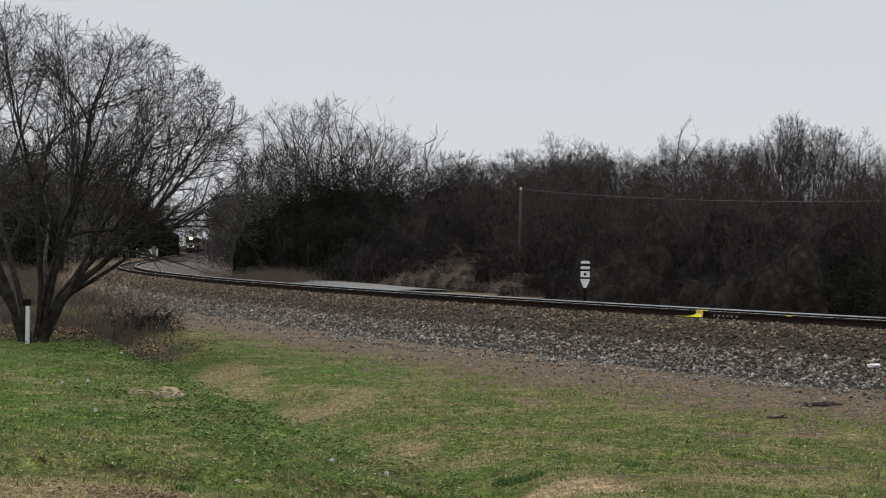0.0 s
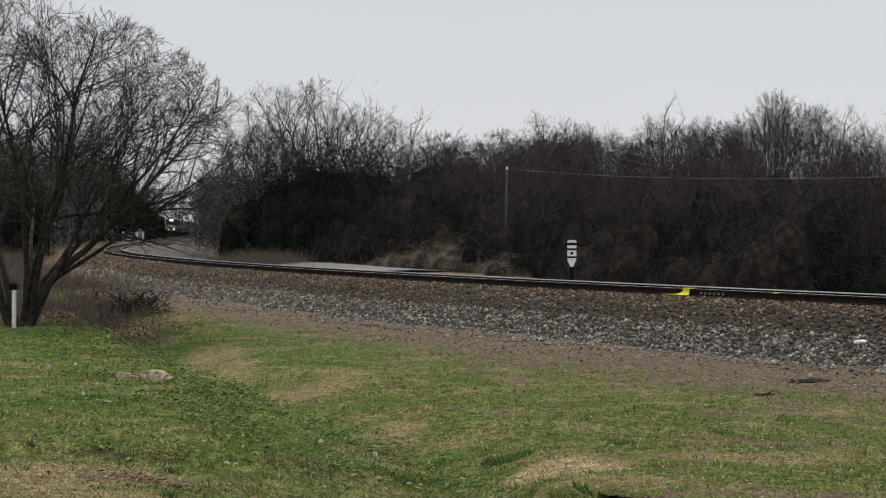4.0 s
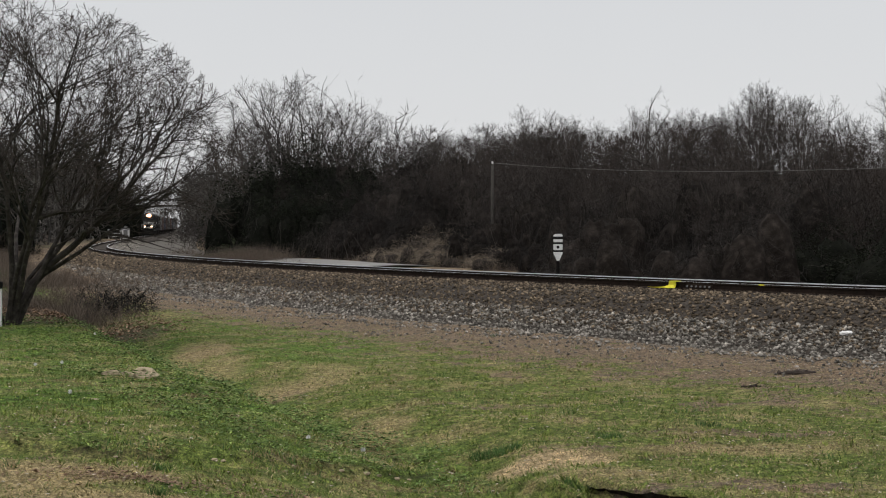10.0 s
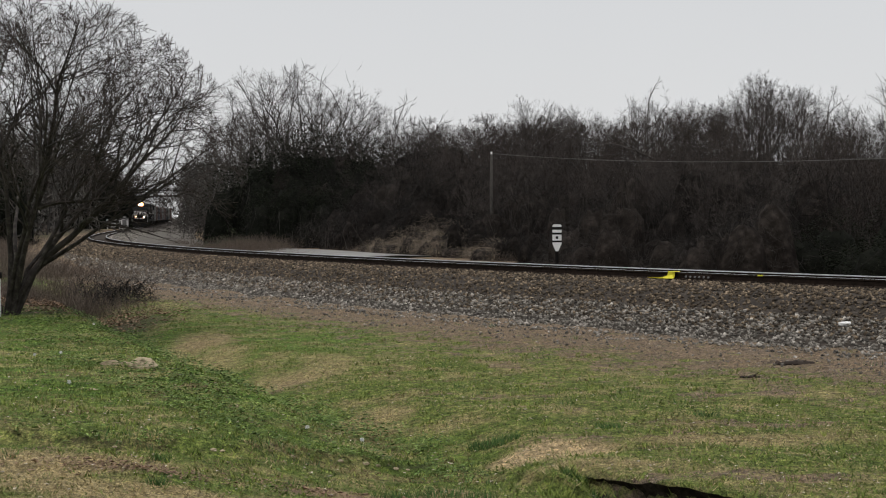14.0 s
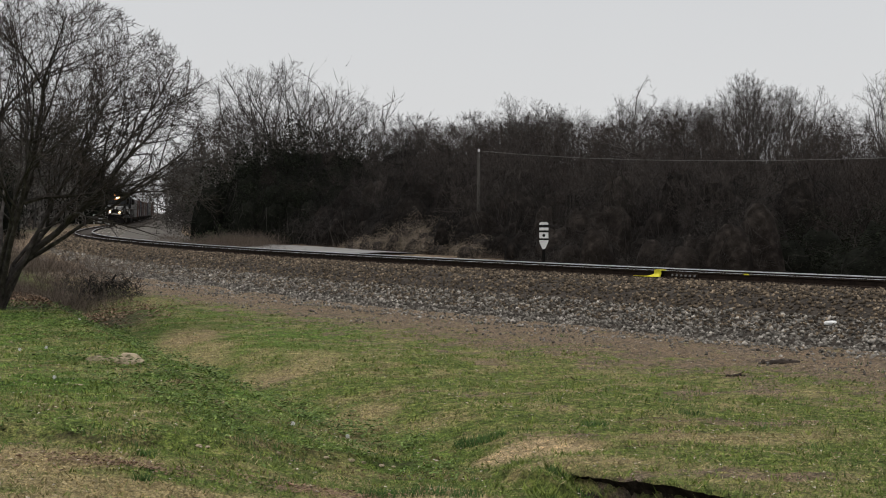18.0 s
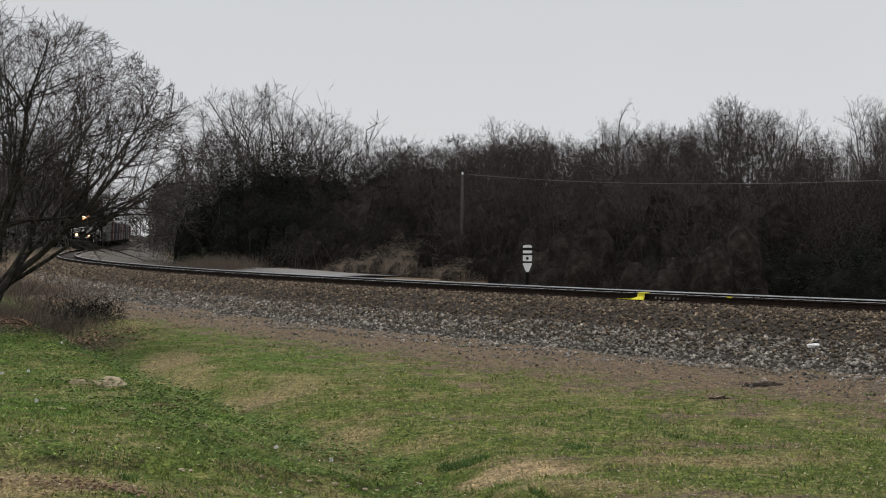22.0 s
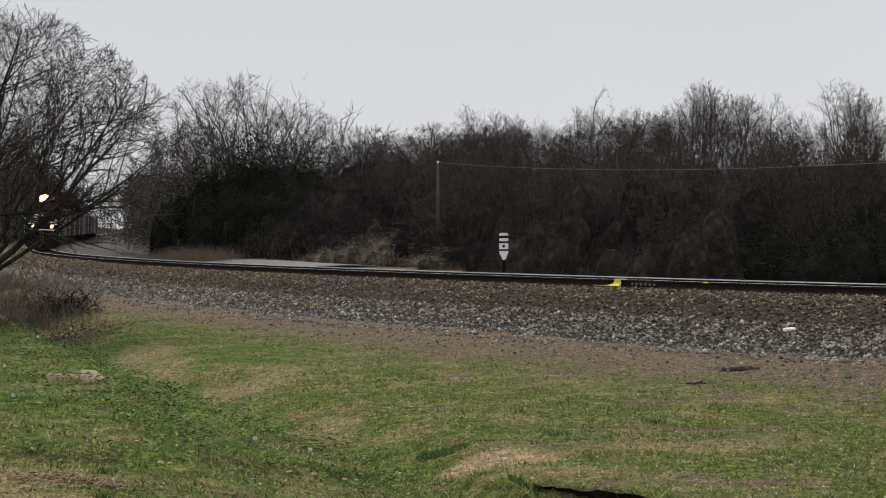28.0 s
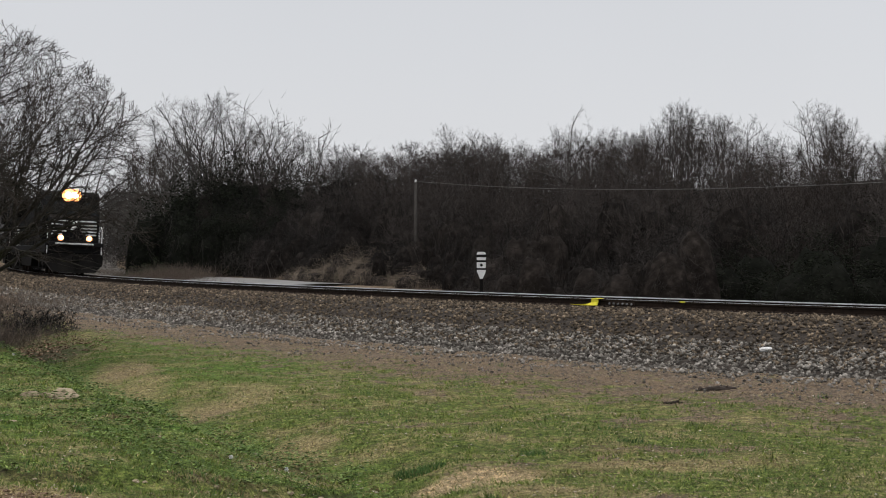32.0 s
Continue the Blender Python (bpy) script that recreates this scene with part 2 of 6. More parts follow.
def integrate_line():
    s = np.arange(0, S_MAX, DS)
    k = np.interp(s, K_S, K_V)
    k[s > 440] = 0
    h = radians(38.84) + np.concatenate([[0], np.cumsum(k[:-1] * DS)])
    x = 15.73 - np.concatenate([[0], np.cumsum(np.sin(h[:-1]) * DS)])
    y = 25.08 + np.concatenate([[0], np.cumsum(np.cos(h[:-1]) * DS)])
    sb = np.arange(S_MIN, 0, DS)
    h0 = h[0]
    xb, yb = 15.73 - np.sin(h0) * sb, 25.08 + np.cos(h0) * sb
    s, x, y, h = np.concatenate([sb, s]), np.concatenate([xb, x]), np.concatenate([yb, y]), np.concatenate([sb * 0 + h0, h])
    rise = 1.3 * np.clip((s - 140) / 290, 0, 1.6) ** 1.3
    return s, x, y, h, rise


LS, LX, LY, LH, LR = integrate_line()


def line_at(s, n=0.0, z=0.0):
    """A point s metres along the line, n to its inner (far) side, z over the top of rail."""
    h = float(np.interp(s, LS, LH))
    return Vector((float(np.interp(s, LS, LX)) + n * math.cos(h), float(np.interp(s, LS, LY)) + n * math.sin(h), RAIL_Z + float(np.interp(s, LS, LR)) + z))


def line_heading(s):
    return float(np.interp(s, LS, LH))


def line_coords(x, y):
    """Nearest s and the signed distance n from the line, for arrays."""
    x, y = np.atleast_1d(x).astype(float), np.atleast_1d(y).astype(float)
    s, n = np.empty_like(x), np.empty_like(x)
    cx, cy, cs, ch = LX[::4], LY[::4], LS[::4], LH[::4]
    for i in range(0, len(x), 4000):
        d = (x[i:i + 4000, None] - cx) ** 2 + (y[i:i + 4000, None] - cy) ** 2
        j = d.argmin(1)
        dx, dy = x[i:i + 4000] - cx[j], y[i:i + 4000] - cy[j]
        n[i:i + 4000] = dx * np.cos(ch[j]) + dy * np.sin(ch[j])
        s[i:i + 4000] = cs[j] - dx * np.sin(ch[j]) + dy * np.cos(ch[j])
    return s, n


# ---- terrain ----
DITCH = [(-13.0, 56.0), (-9.3, 42.0), (-6.9, 35.0), (-4.6, 28.0), (-2.3, 21.9), (-0.3, 17.7), (0.1, 17.0), (1.12, 14.6), (1.5, 13.9), (1.92, 13.3), (2.6, 12.45), (5.0, 10.3), (12.0, 8.0), (30.0, 4.0)]


def ditch_side(x, y):
    """Distance from the ditch's bottom line, positive on the camera's side; and the place along it."""
    best, side, along = np.full(x.shape, 1e9), np.zeros(x.shape), np.zeros(x.shape)
    run = 0.0
    for (ax, ay), (bx, by) in zip(DITCH, DITCH[1:]):
        vx, vy = bx - ax, by - ay
        ll = math.hypot(vx, vy)
        t = np.clip(((x - ax) * vx + (y - ay) * vy) / ll ** 2, 0, 1)
        dx, dy = x - ax - t * vx, y - ay - t * vy
        d = np.hypot(dx, dy)
        near = d < best
        best = np.where(near, d, best)
        side = np.where(near, np.sign(dx * vy - dy * vx), side)
        along = np.where(near, run + t * ll, along)
        run += ll
    # the camera lies to the right hand of the ditch as it runs towards the right
    return best * side, along


def wave(x, y, f, seed=0.0):
    return (np.sin(x * f + 1.7 * np.sin(y * f * 0.7 + seed)) + np.sin(y * f * 1.13 + 1.3 * np.sin(x * f * 0.8 + 2 * seed + 1))) * 0.5


def ledge_y(x):
    """The small step across the near bank."""
    return np.interp(x, [-4, -2.8, -2.2, -1.7, -1.1, -0.4, 0.0, 0.6], [14.2, 14.05, 14.3, 14.5, 15.0, 15.6, 15.9, 16.1]) + 0.06 * np.sin(5 * x)


def ground_z(x, y):
    x, y = np.atleast_1d(np.asarray(x, float)), np.atleast_1d(np.asarray(y, float))
    s, n = line_coords(x, y)
    rise = np.interp(s, LS, LR)
    c, _ = ditch_side(x, y)
    c = -c if SIDE_FLIP else c
    field = -0.72 + 0.06 * smooth_step(-14, -6, n)
    far_ditch = field - (0.22 - 0.18 * smooth_step(0.6, 1.6, x)) * (1 - smooth_step(0.0, 1.6, np.abs(c)))
    crest = 0.58 - 0.52 * smooth_step(-3.2, 0.8, x)
    bank = -0.95 + crest * smooth_step(0.05, 1.15, c) + (0.95 - crest) * smooth_step(1.15, 16, c)
    gully = 0.62 * smooth_step(0.42, 0.20, np.abs(c + 0.06)) * smooth_step(1.3, 2.3, x) * smooth_step(6, 4, x)
    near_part = np.where(c > 0, bank, np.minimum(far_ditch, field)) - gully
    near_part = near_part - 0.10 * smooth_step(0.12, -0.12, y - ledge_y(x)) * smooth_step(-6, -3.2, x) * smooth_step(0.4, -0.2, x) * smooth_step(9, 12, y)
    near_part = np.where((c > 0) & (n > -9), np.minimum(near_part, field), near_part)
    left_hill = 8.0 * smooth_step(-14, -50, n) * smooth_step(52, 105, y) + 0.4 * smooth_step(60, 90, y)
    cam_side = near_part + left_hill + rise * smooth_step(90, 150, y)
    far_side = -0.80 + 0.55 * smooth_step(4.5, 8.5, n) * smooth_step(36, 62, s) + 6.6 * smooth_step(19, 56, n) + rise
    z = np.where(n < 0, cam_side, far_side)
    z = z + 0.035 * wave(x, y, 0.9) + 0.02 * wave(x, y, 2.7, 2.0) + 0.012 * wave(x, y, 7.0, 4.0)
    z = z - 0.5 * (np.abs(n) < 3.6)
    return z


SIDE_FLIP = False
if ditch_side(np.array([0.0]), np.array([0.0]))[0][0] < 0:
    SIDE_FLIP = True


def gz(x, y):
    return float(ground_z(x, y)[0])


# ---- ground ----
def ground_material():
    m = bpy.data.materials.new("grass_and_soil")
    m.use_nodes = True
    n, l = m.node_tree.nodes, m.node_tree.links
    b = n["Principled BSDF"]
    b.inputs["Roughness"].default_value, b.inputs["Specular IOR Level"].default_value = 0.97, 0.15
    co = n.new("ShaderNodeTexCoord")

    def tex(scale, detail=6, rough=0.65):
        t = n.new("ShaderNodeTexNoise")
        t.inputs["Scale"].default_value, t.inputs["Detail"].default_value, t.inputs["Roughness"].default_value = scale, detail, rough
        l.new(co.outputs["Object"], t.inputs["Vector"])
        return t.outputs["Fac"]

    def ramp_of(fac, *stops):
        r = n.new("ShaderNodeValToRGB")
        els = r.color_ramp.elements
        while len(els) < len(stops):
            els.new(0.5)
        for e, (p, c) in zip(els, stops):
            e.position, e.color = p, (*c, 1)
        l.new(fac, r.inputs[0])
        return r.outputs["Color"]

    def mix(fac, a, c):
        x = n.new("ShaderNodeMixRGB")
        l.new(fac, x.inputs["Fac"])
        l.new(a, x.inputs["Color1"])
        l.new(c, x.inputs["Color2"])
        return x.outputs[0]

    def math_of(op, a, c):
        x = n.new("ShaderNodeMath")
        x.operation, x.use_clamp = op, True
        for i, v in enumerate((a, c)):
            if isinstance(v, float):
                x.inputs[i].default_value = v
            else:
                l.new(v, x.inputs[i])
        return x.outputs[0]

    def attr(name):
        a = n.new("ShaderNodeAttribute")
        a.attribute_name = name
        return a.outputs["Fac"]

    green = ramp_of(tex(9.0, 8, 0.75), (0.34, (0.032, 0.046, 0.013)), (0.5, (0.112, 0.150, 0.037)), (0.64, (0.260, 0.300, 0.086)))
    lush = ramp_of(tex(7.0, 8, 0.75), (0.34, (0.022, 0.042, 0.009)), (0.5, (0.086, 0.156, 0.029)), (0.64, (0.21, 0.305, 0.068)))
    soil = ramp_of(tex(14.0, 8, 0.8), (0.30, (0.050, 0.034, 0.023)), (0.5, (0.200, 0.145, 0.100)), (0.68, (0.40, 0.31, 0.225)))
    grit = ramp_of(tex(11.0, 8, 0.8), (0.32, (0.040, 0.031, 0.024)), (0.5, (0.150, 0.117, 0.090)), (0.66, (0.34, 0.275, 0.215)))
    part_of = n.new("ShaderNodeMapRange")
    part_of.inputs["From Min"].default_value, part_of.inputs["From Max"].default_value = 0.42, 0.60
    l.new(tex(1.6, 8, 0.75), part_of.inputs["Value"])
    soil = mix(part_of.outputs[0], soil, grit)
    straw = ramp_of(tex(12.0, 8, 0.8), (0.32, (0.12, 0.09, 0.046)), (0.52, (0.34, 0.27, 0.145)), (0.66, (0.56, 0.46, 0.27)))
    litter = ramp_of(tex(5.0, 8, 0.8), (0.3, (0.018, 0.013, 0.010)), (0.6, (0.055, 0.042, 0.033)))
    grassy = mix(attr("lush"), green, lush)
    thin = n.new("ShaderNodeMapRange")
    thin.inputs["From Min"].default_value, thin.inputs["From Max"].default_value = 0.47, 0.63
    l.new(tex(1.1, 7, 0.7), thin.inputs["Value"])
    grassy = mix(math_of("MULTIPLY", thin.outputs[0], 0.68), grassy, straw)
    edge = math_of("ADD", attr("bare"), 0.0)
    wob = n.new("ShaderNodeMapRange")
    wob.inputs["From Min"].default_value, wob.inputs["From Max"].default_value = 0.35, 0.65
    wob.inputs["To Min"].default_value, wob.inputs["To Max"].default_value = -0.6, 0.6
    l.new(tex(1.9, 8, 0.75), wob.inputs["Value"])
    wx = n.new("ShaderNodeMath")
    wx.operation = "ADD"
    l.new(edge, wx.inputs[0])
    l.new(wob.outputs[0], wx.inputs[1])
    sharp = n.new("ShaderNodeMapRange")
    sharp.inputs["From Min"].default_value, sharp.inputs["From Max"].default_value = 0.35, 0.65
    l.new(wx.outputs[0], sharp.inputs["Value"])
    col = mix(sharp.outputs[0], grassy, soil)
    col = mix(attr("straw"), col, straw)
    sand = ramp_of(tex(10.0, 8, 0.8), (0.3, (0.34, 0.25, 0.145)), (0.65, (0.62, 0.48, 0.30)))
    col = mix(attr("sand"), col, sand)
    # clods and dead specks, and the shade of gaps between tufts put into the colour
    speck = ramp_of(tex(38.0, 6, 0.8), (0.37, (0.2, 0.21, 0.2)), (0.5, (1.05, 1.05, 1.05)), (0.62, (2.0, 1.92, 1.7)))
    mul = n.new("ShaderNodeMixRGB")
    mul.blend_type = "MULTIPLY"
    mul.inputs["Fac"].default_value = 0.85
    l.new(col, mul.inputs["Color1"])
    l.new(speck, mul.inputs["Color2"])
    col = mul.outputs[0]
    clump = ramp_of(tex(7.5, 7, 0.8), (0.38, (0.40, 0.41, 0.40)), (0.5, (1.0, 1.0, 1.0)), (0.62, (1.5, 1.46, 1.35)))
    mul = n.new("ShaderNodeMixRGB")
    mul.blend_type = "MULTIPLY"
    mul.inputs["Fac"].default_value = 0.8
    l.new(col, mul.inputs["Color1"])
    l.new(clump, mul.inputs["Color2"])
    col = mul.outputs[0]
    # leaf litter, and the shade of ditch and gully painted in its colour
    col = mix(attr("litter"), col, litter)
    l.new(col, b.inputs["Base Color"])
    bp = n.new("ShaderNodeBump")
    bp.inputs["Strength"].default_value, bp.inputs["Distance"].default_value = 1.0, 0.07
    l.new(tex(22.0, 6, 0.7), bp.inputs["Height"])
    l.new(bp.outputs[0], b.inputs["Normal"])
    return m


# bare and dry places on the grass: x, y, radius across, radius along, strength
DRY = [(-3.5, 26.85, 0.6, 2.2, 0.75), (-1.75, 23.8, 0.8, 0.9, 0.75), (-0.5, 18.6, 0.5, 0.5, 0.7), (1.85, 14.7, 0.8, 0.35, 0.8), (-1.4, 25.6, 0.6, 1.6, 0.6), (1.45, 15.9, 0.75, 0.55, 1.0), (-4.3, 30.0, 0.8, 3.0, 0.75), (-0.55, 19.3, 0.55, 0.6, 0.7), (-2.2, 23.5, 0.5, 1.2, 0.6), (0.3, 18.2, 0.5, 0.4, 0.5), (-2.4, 12.0, 1.3, 0.55, 0.9), (-0.6, 11.3, 1.6, 0.5, 0.8), (3.4, 16.2, 1.6, 0.5, 0.7), (-3.6, 19.8, 0.35, 0.5, 0.6)]


BROWN = [(-2.5, 13.0, 0.7, 0.24, 0.7), (-0.8, 13.3, 0.5, 0.2, 0.8), (-3.3, 13.1, 0.4, 0.2, 0.7), (2.4, 16.6, 1.3, 0.5, 0.35), (3.9, 17.6, 1.2, 0.6, 0.55), (0.9, 20.2, 1.0, 0.5, 0.5), (-4.2, 30.5, 0.7, 2.0, 0.6), (4.4, 20.5, 1.4, 0.6, 0.55), (1.8, 24.5, 0.8, 0.7, 0.5), (-1.9, 23.0, 0.5, 1.0, 0.55), (2.9, 13.9, 1.2, 0.35, 0.7)]


def bare_of(s, n, x, y):
    lo = -10.4 - 3.2 * smooth_step(32, 8, s)
    b = smooth_step(0.0, 1.0, (n - lo) / (-6.3 - lo)) * (n < 0) + (n >= 0) * 0.95
    b = np.maximum(b, smooth_step(150, 260, y) * 0.5)
    for px, py, ra, rb, k in BROWN:
        b = np.maximum(b, k * smooth_step(1.3, 0.5, np.hypot((x - px) / ra, (y - py) / rb) + 0.2 * wave(x, y, 2.6, px)))
    return np.clip(b, 0, 1)


def dry_of(x, y):
    low = np.interp(x, [-4, -2, -0.6, 0.3, 1.0], [13.6, 13.7, 13.6, 14.05, 13.8])
    d = 0.9 * smooth_step(0.1, -0.3, y - low + 0.25 * wave(x, y, 2.3, 1.0)) * smooth_step(1.3, 0.9, x) * smooth_step(6, 10, y) * smooth_step(0.75, 0.1, wave(x, y, 1.9, 6.0))
    for px, py, ra, rb, k in DRY:
        d = np.maximum(d, k * smooth_step(1.25, 0.5, np.hypot((x - px) / ra, (y - py) / rb) + 0.18 * wave(x, y, 3.1, px)))
    return d


def litter_shade_of(s, n, x, y):
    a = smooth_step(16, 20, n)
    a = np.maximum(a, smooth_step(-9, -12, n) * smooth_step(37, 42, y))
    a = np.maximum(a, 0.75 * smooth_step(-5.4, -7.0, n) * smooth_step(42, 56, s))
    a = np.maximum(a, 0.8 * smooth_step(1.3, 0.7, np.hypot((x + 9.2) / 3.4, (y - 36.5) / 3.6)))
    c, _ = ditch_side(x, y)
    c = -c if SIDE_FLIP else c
    # shade inside the washed-out gully, painted on the ground
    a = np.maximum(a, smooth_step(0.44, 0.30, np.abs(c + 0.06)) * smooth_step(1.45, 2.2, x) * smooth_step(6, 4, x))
    # darker broken line along the ledge
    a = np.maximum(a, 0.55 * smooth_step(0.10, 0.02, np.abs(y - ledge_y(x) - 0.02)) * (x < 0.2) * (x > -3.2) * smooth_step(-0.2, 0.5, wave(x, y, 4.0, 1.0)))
    # the weeds' shade along the ditch, put into the ground colour
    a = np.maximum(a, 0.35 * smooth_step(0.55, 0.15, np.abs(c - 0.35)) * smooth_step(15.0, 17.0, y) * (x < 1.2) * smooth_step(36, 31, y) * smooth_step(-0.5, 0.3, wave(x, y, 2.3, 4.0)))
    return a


def build_ground():
    N = 310
    u = np.linspace(-1, 1, N)
    gx = 1.9 + 1.45 * np.sinh(7.8 * u)
    gy = 14.0 + 1.45 * np.sinh(7.8 * u)
    X, Y = np.meshgrid(gx, gy)
    x, y = X.ravel(), Y.ravel()
    z = ground_z(x, y)
    s, n = line_coords(x, y)
    far = np.hypot(x, y) > 600
    z[far] = np.minimum(z[far], 8)
    i = np.arange(N * N).reshape(N, N)
    quads = np.stack([i[:-1, :-1], i[:-1, 1:], i[1:, 1:], i[1:, :-1]], -1).reshape(-1, 4)
    me = bpy.data.meshes.new("ground")
    me.from_pydata(np.stack([x, y, z], 1).tolist(), [], quads.tolist())
    me.polygons.foreach_set("use_smooth", [True] * len(me.polygons))
    c, _ = ditch_side(x, y)
    c = -c if SIDE_FLIP else c
    for name, val in (("bare", bare_of(s, n, x, y)), ("straw", dry_of(x, y)), ("sand", smooth_step(1.2, 0.6, np.hypot((x - 1.5) / 0.62, (y - 15.75) / 0.55) + 0.25 * wave(x, y, 4.0, 2.0))), ("litter", litter_shade_of(s, n, x, y)), ("lush", smooth_step(-1.5, 1.0, c) * (0.25 + 0.75 * smooth_step(14.8, 17.5, y)) + 0.8 * smooth_step(2.6, 1.2, np.hypot((x + 4.2) / 2.2, (y - 33) / 4)))):
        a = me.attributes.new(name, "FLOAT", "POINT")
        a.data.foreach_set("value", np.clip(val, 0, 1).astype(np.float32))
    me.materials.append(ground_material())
    tagged(new("ground", me), "patchy winter grass with bare brown soil", "ground", kind="structure")


build_ground()


def sweep(name, profile, s0, s1, step, mat, smooth=False, closed=False):
    """A strip along the line from a cross-section of (n, z over the top of rail)."""
    g = Geo()
    ss = np.arange(s0, s1 + 0.01, step)
    k = len(profile)
    for s in ss:
        for n, z in profile:
            g.v.append(line_at(s, n, z))
    for i in range(len(ss) - 1):
        for j in range(k if closed else k - 1):
            a, b = i * k + j, i * k + (j + 1) % k
            g.f.append((b, a, a + k, b + k))
    me = g.mesh(name, mat, smooth=smooth)
    return new(name, me)


# ballast bed, its outer shoulder towards the camera
BED_PROFILE = [(-5.6, -1.25), (-4.9, -1.07), (-3.9, -0.74), (-2.9, -0.36), (-2.2, -0.24), (-1.5, -0.20), (0, -0.20), (1.5, -0.20), (2.3, -0.26), (3.6, -0.72), (5.0, -1.0), (5.4, -1.3)]
tagged(sweep("ballast_bed", BED_PROFILE, -60, 700, 1.5, BED, smooth=True), "crushed-stone ballast bed, rust-brown above and grey below", "ballast", kind="structure")

# gravel road along the inner side of the curve, drawing closer to the track far off
def build_road():
    strip("road", ROAD_GRAVEL, "pale wet gravel road beside the track", 60, 94)
    strip("gravel_lot", GRAVEL_LOT, "dull beige gravel beside the far track", 94, 700)


def strip(name, mat, label, s0, s1):
    g = Geo()
    ss = np.arange(s0, s1 + 0.1, 2.0)
    for s in ss:
        wide = float(smooth_step(78, 105, s))
        a, b = 8.8 - 5.9 * wide + 1.5 * float(smooth_step(75, 60, s)), 14.2 - 4.0 * wide
        for f, z in ((-0.08, -0.80), (0.0, -0.60), (0.5, -0.54), (1.0, -0.60), (1.08, -0.80)):
            g.v.append(line_at(s, a + (b - a) * f, z))
    for i in range(len(ss) - 1):
        for j in range(4):
            m = i * 5 + j
            g.f.append((m + 1, m, m + 5, m + 6))
    tagged(new(name, g.mesh(name, mat, smooth=True)), label, "road", kind="structure")


build_road()


# ---- ballast stones ----
def stones(name, label, mat, count, s_lo, s_hi, n_lo, n_hi, size, seed, power=1.0, lying=False):
    rng = np.random.default_rng(seed)
    base = np.array([(1, 0, 0), (-1, 0, 0), (0, 1, 0), (0, -1, 0), (0, 0, 1), (0, 0, -1)], float)
    tri = np.array([(0, 2, 4), (2, 1, 4), (1, 3, 4), (3, 0, 4), (2, 0, 5), (1, 2, 5), (3, 1, 5), (0, 3, 5)])
    s = s_lo + (s_hi - s_lo) * rng.random(count) ** power
    n = n_lo + (n_hi - n_lo) * rng.random(count)
    h = np.interp(s, LS, LH)
    prof = np.array(BED_PROFILE)
    z = RAIL_Z + np.interp(s, LS, LR) + np.interp(n, prof[:, 0], prof[:, 1])
    px = np.interp(s, LS, LX) + n * np.cos(h)
    py = np.interp(s, LS, LY) + n * np.sin(h)
    if lying:
        z = ground_z(px, py)
    rad = size * (0.55 + 0.9 * rng.random(count) ** 2)
    v = base[None] * rad[:, None, None] * (0.65 + 0.7 * rng.random((count, 6, 1))) * np.array([1, 1, 0.75])
    v = v + rng.normal(0, 0.16, (count, 6, 3)) * rad[:, None, None]
    a = rng.random(count) * 6.283
    ca, sa = np.cos(a)[:, None], np.sin(a)[:, None]
    vx = v[..., 0] * ca - v[..., 1] * sa
    vy = v[..., 0] * sa + v[..., 1] * ca
    t = rng.normal(0, 0.5, count)[:, None]
    vz = v[..., 2] * np.cos(t) + vx * np.sin(t)
    vx = vx * np.cos(t) - v[..., 2] * np.sin(t)
    P = np.stack([vx + px[:, None], vy + py[:, None], vz + (z + 0.25 * rad)[:, None]], -1).reshape(-1, 3)
    T = (tri[None] + 6 * np.arange(count)[:, None, None]).reshape(-1, 3)
    me = bpy.data.meshes.new(name)
    me.vertices.add(len(P))
    me.vertices.foreach_set("co", P.ravel())
    me.loops.add(T.size)
    me.loops.foreach_set("vertex_index", T.ravel().astype(np.int32))
    me.polygons.add(len(T))
    me.polygons.foreach_set("loop_start", np.arange(0, T.size, 3, dtype=np.int32))
    me.update(calc_edges=True)
    me.materials.append(mat)
    return tagged(new(name, me), label, "ballast", kind="stuff")


stones("rusty_ballast_stones", "rust-brown crushed ballast stones under the rails", RUST_STONE, 25000, -3, 62, -4.5, -1.0, 0.043, 1, 1.35)
stones("grey_ballast_stones", "grey crushed ballast stones down the shoulder", GREY_STONE, 23000, -3, 62, -5.5, -3.6, 0.042, 2, 1.35)
stones("far_ballast_stones", "rust-brown ballast stones along the bend", RUST_STONE, 9000, 58, 150, -4.4, -1.0, 0.075, 11, 1.2)
stones("far_grey_stones", "grey ballast stones along the bend", GREY_STONE, 5000, 58, 150, -5.6, -3.6, 0.08, 12, 1.2)
stones("inner_ballast_stones", "dusty ballast stones on the inner side of the bend", GREY_STONE, 6000, 80, 230, 0.95, 4.6, 0.085, 13, 1.1)
stones("stray_ballast_stones", "stray grey ballast stones on the bare soil", GREY_STONE, 2600, -3, 62, -6.6, -5.2, 0.042, 4, 1.3, True)
stones("stray_gravel", "scattered gravel on the bare soil", GREY_STONE, 1500, -3, 50, -8.6, -6.0, 0.03, 6, 1.2, True)


# ---- track ----
RAIL_SECTION = [(-0.037, 0.0), (0.037, 0.0), (0.037, -0.035), (0.009, -0.055), (0.009, -0.145), (0.075, -0.165), (0.075, -0.178), (-0.075, -0.178), (-0.075, -0.165), (-0.009, -0.145), (-0.009, -0.055), (-0.037, -0.035)]


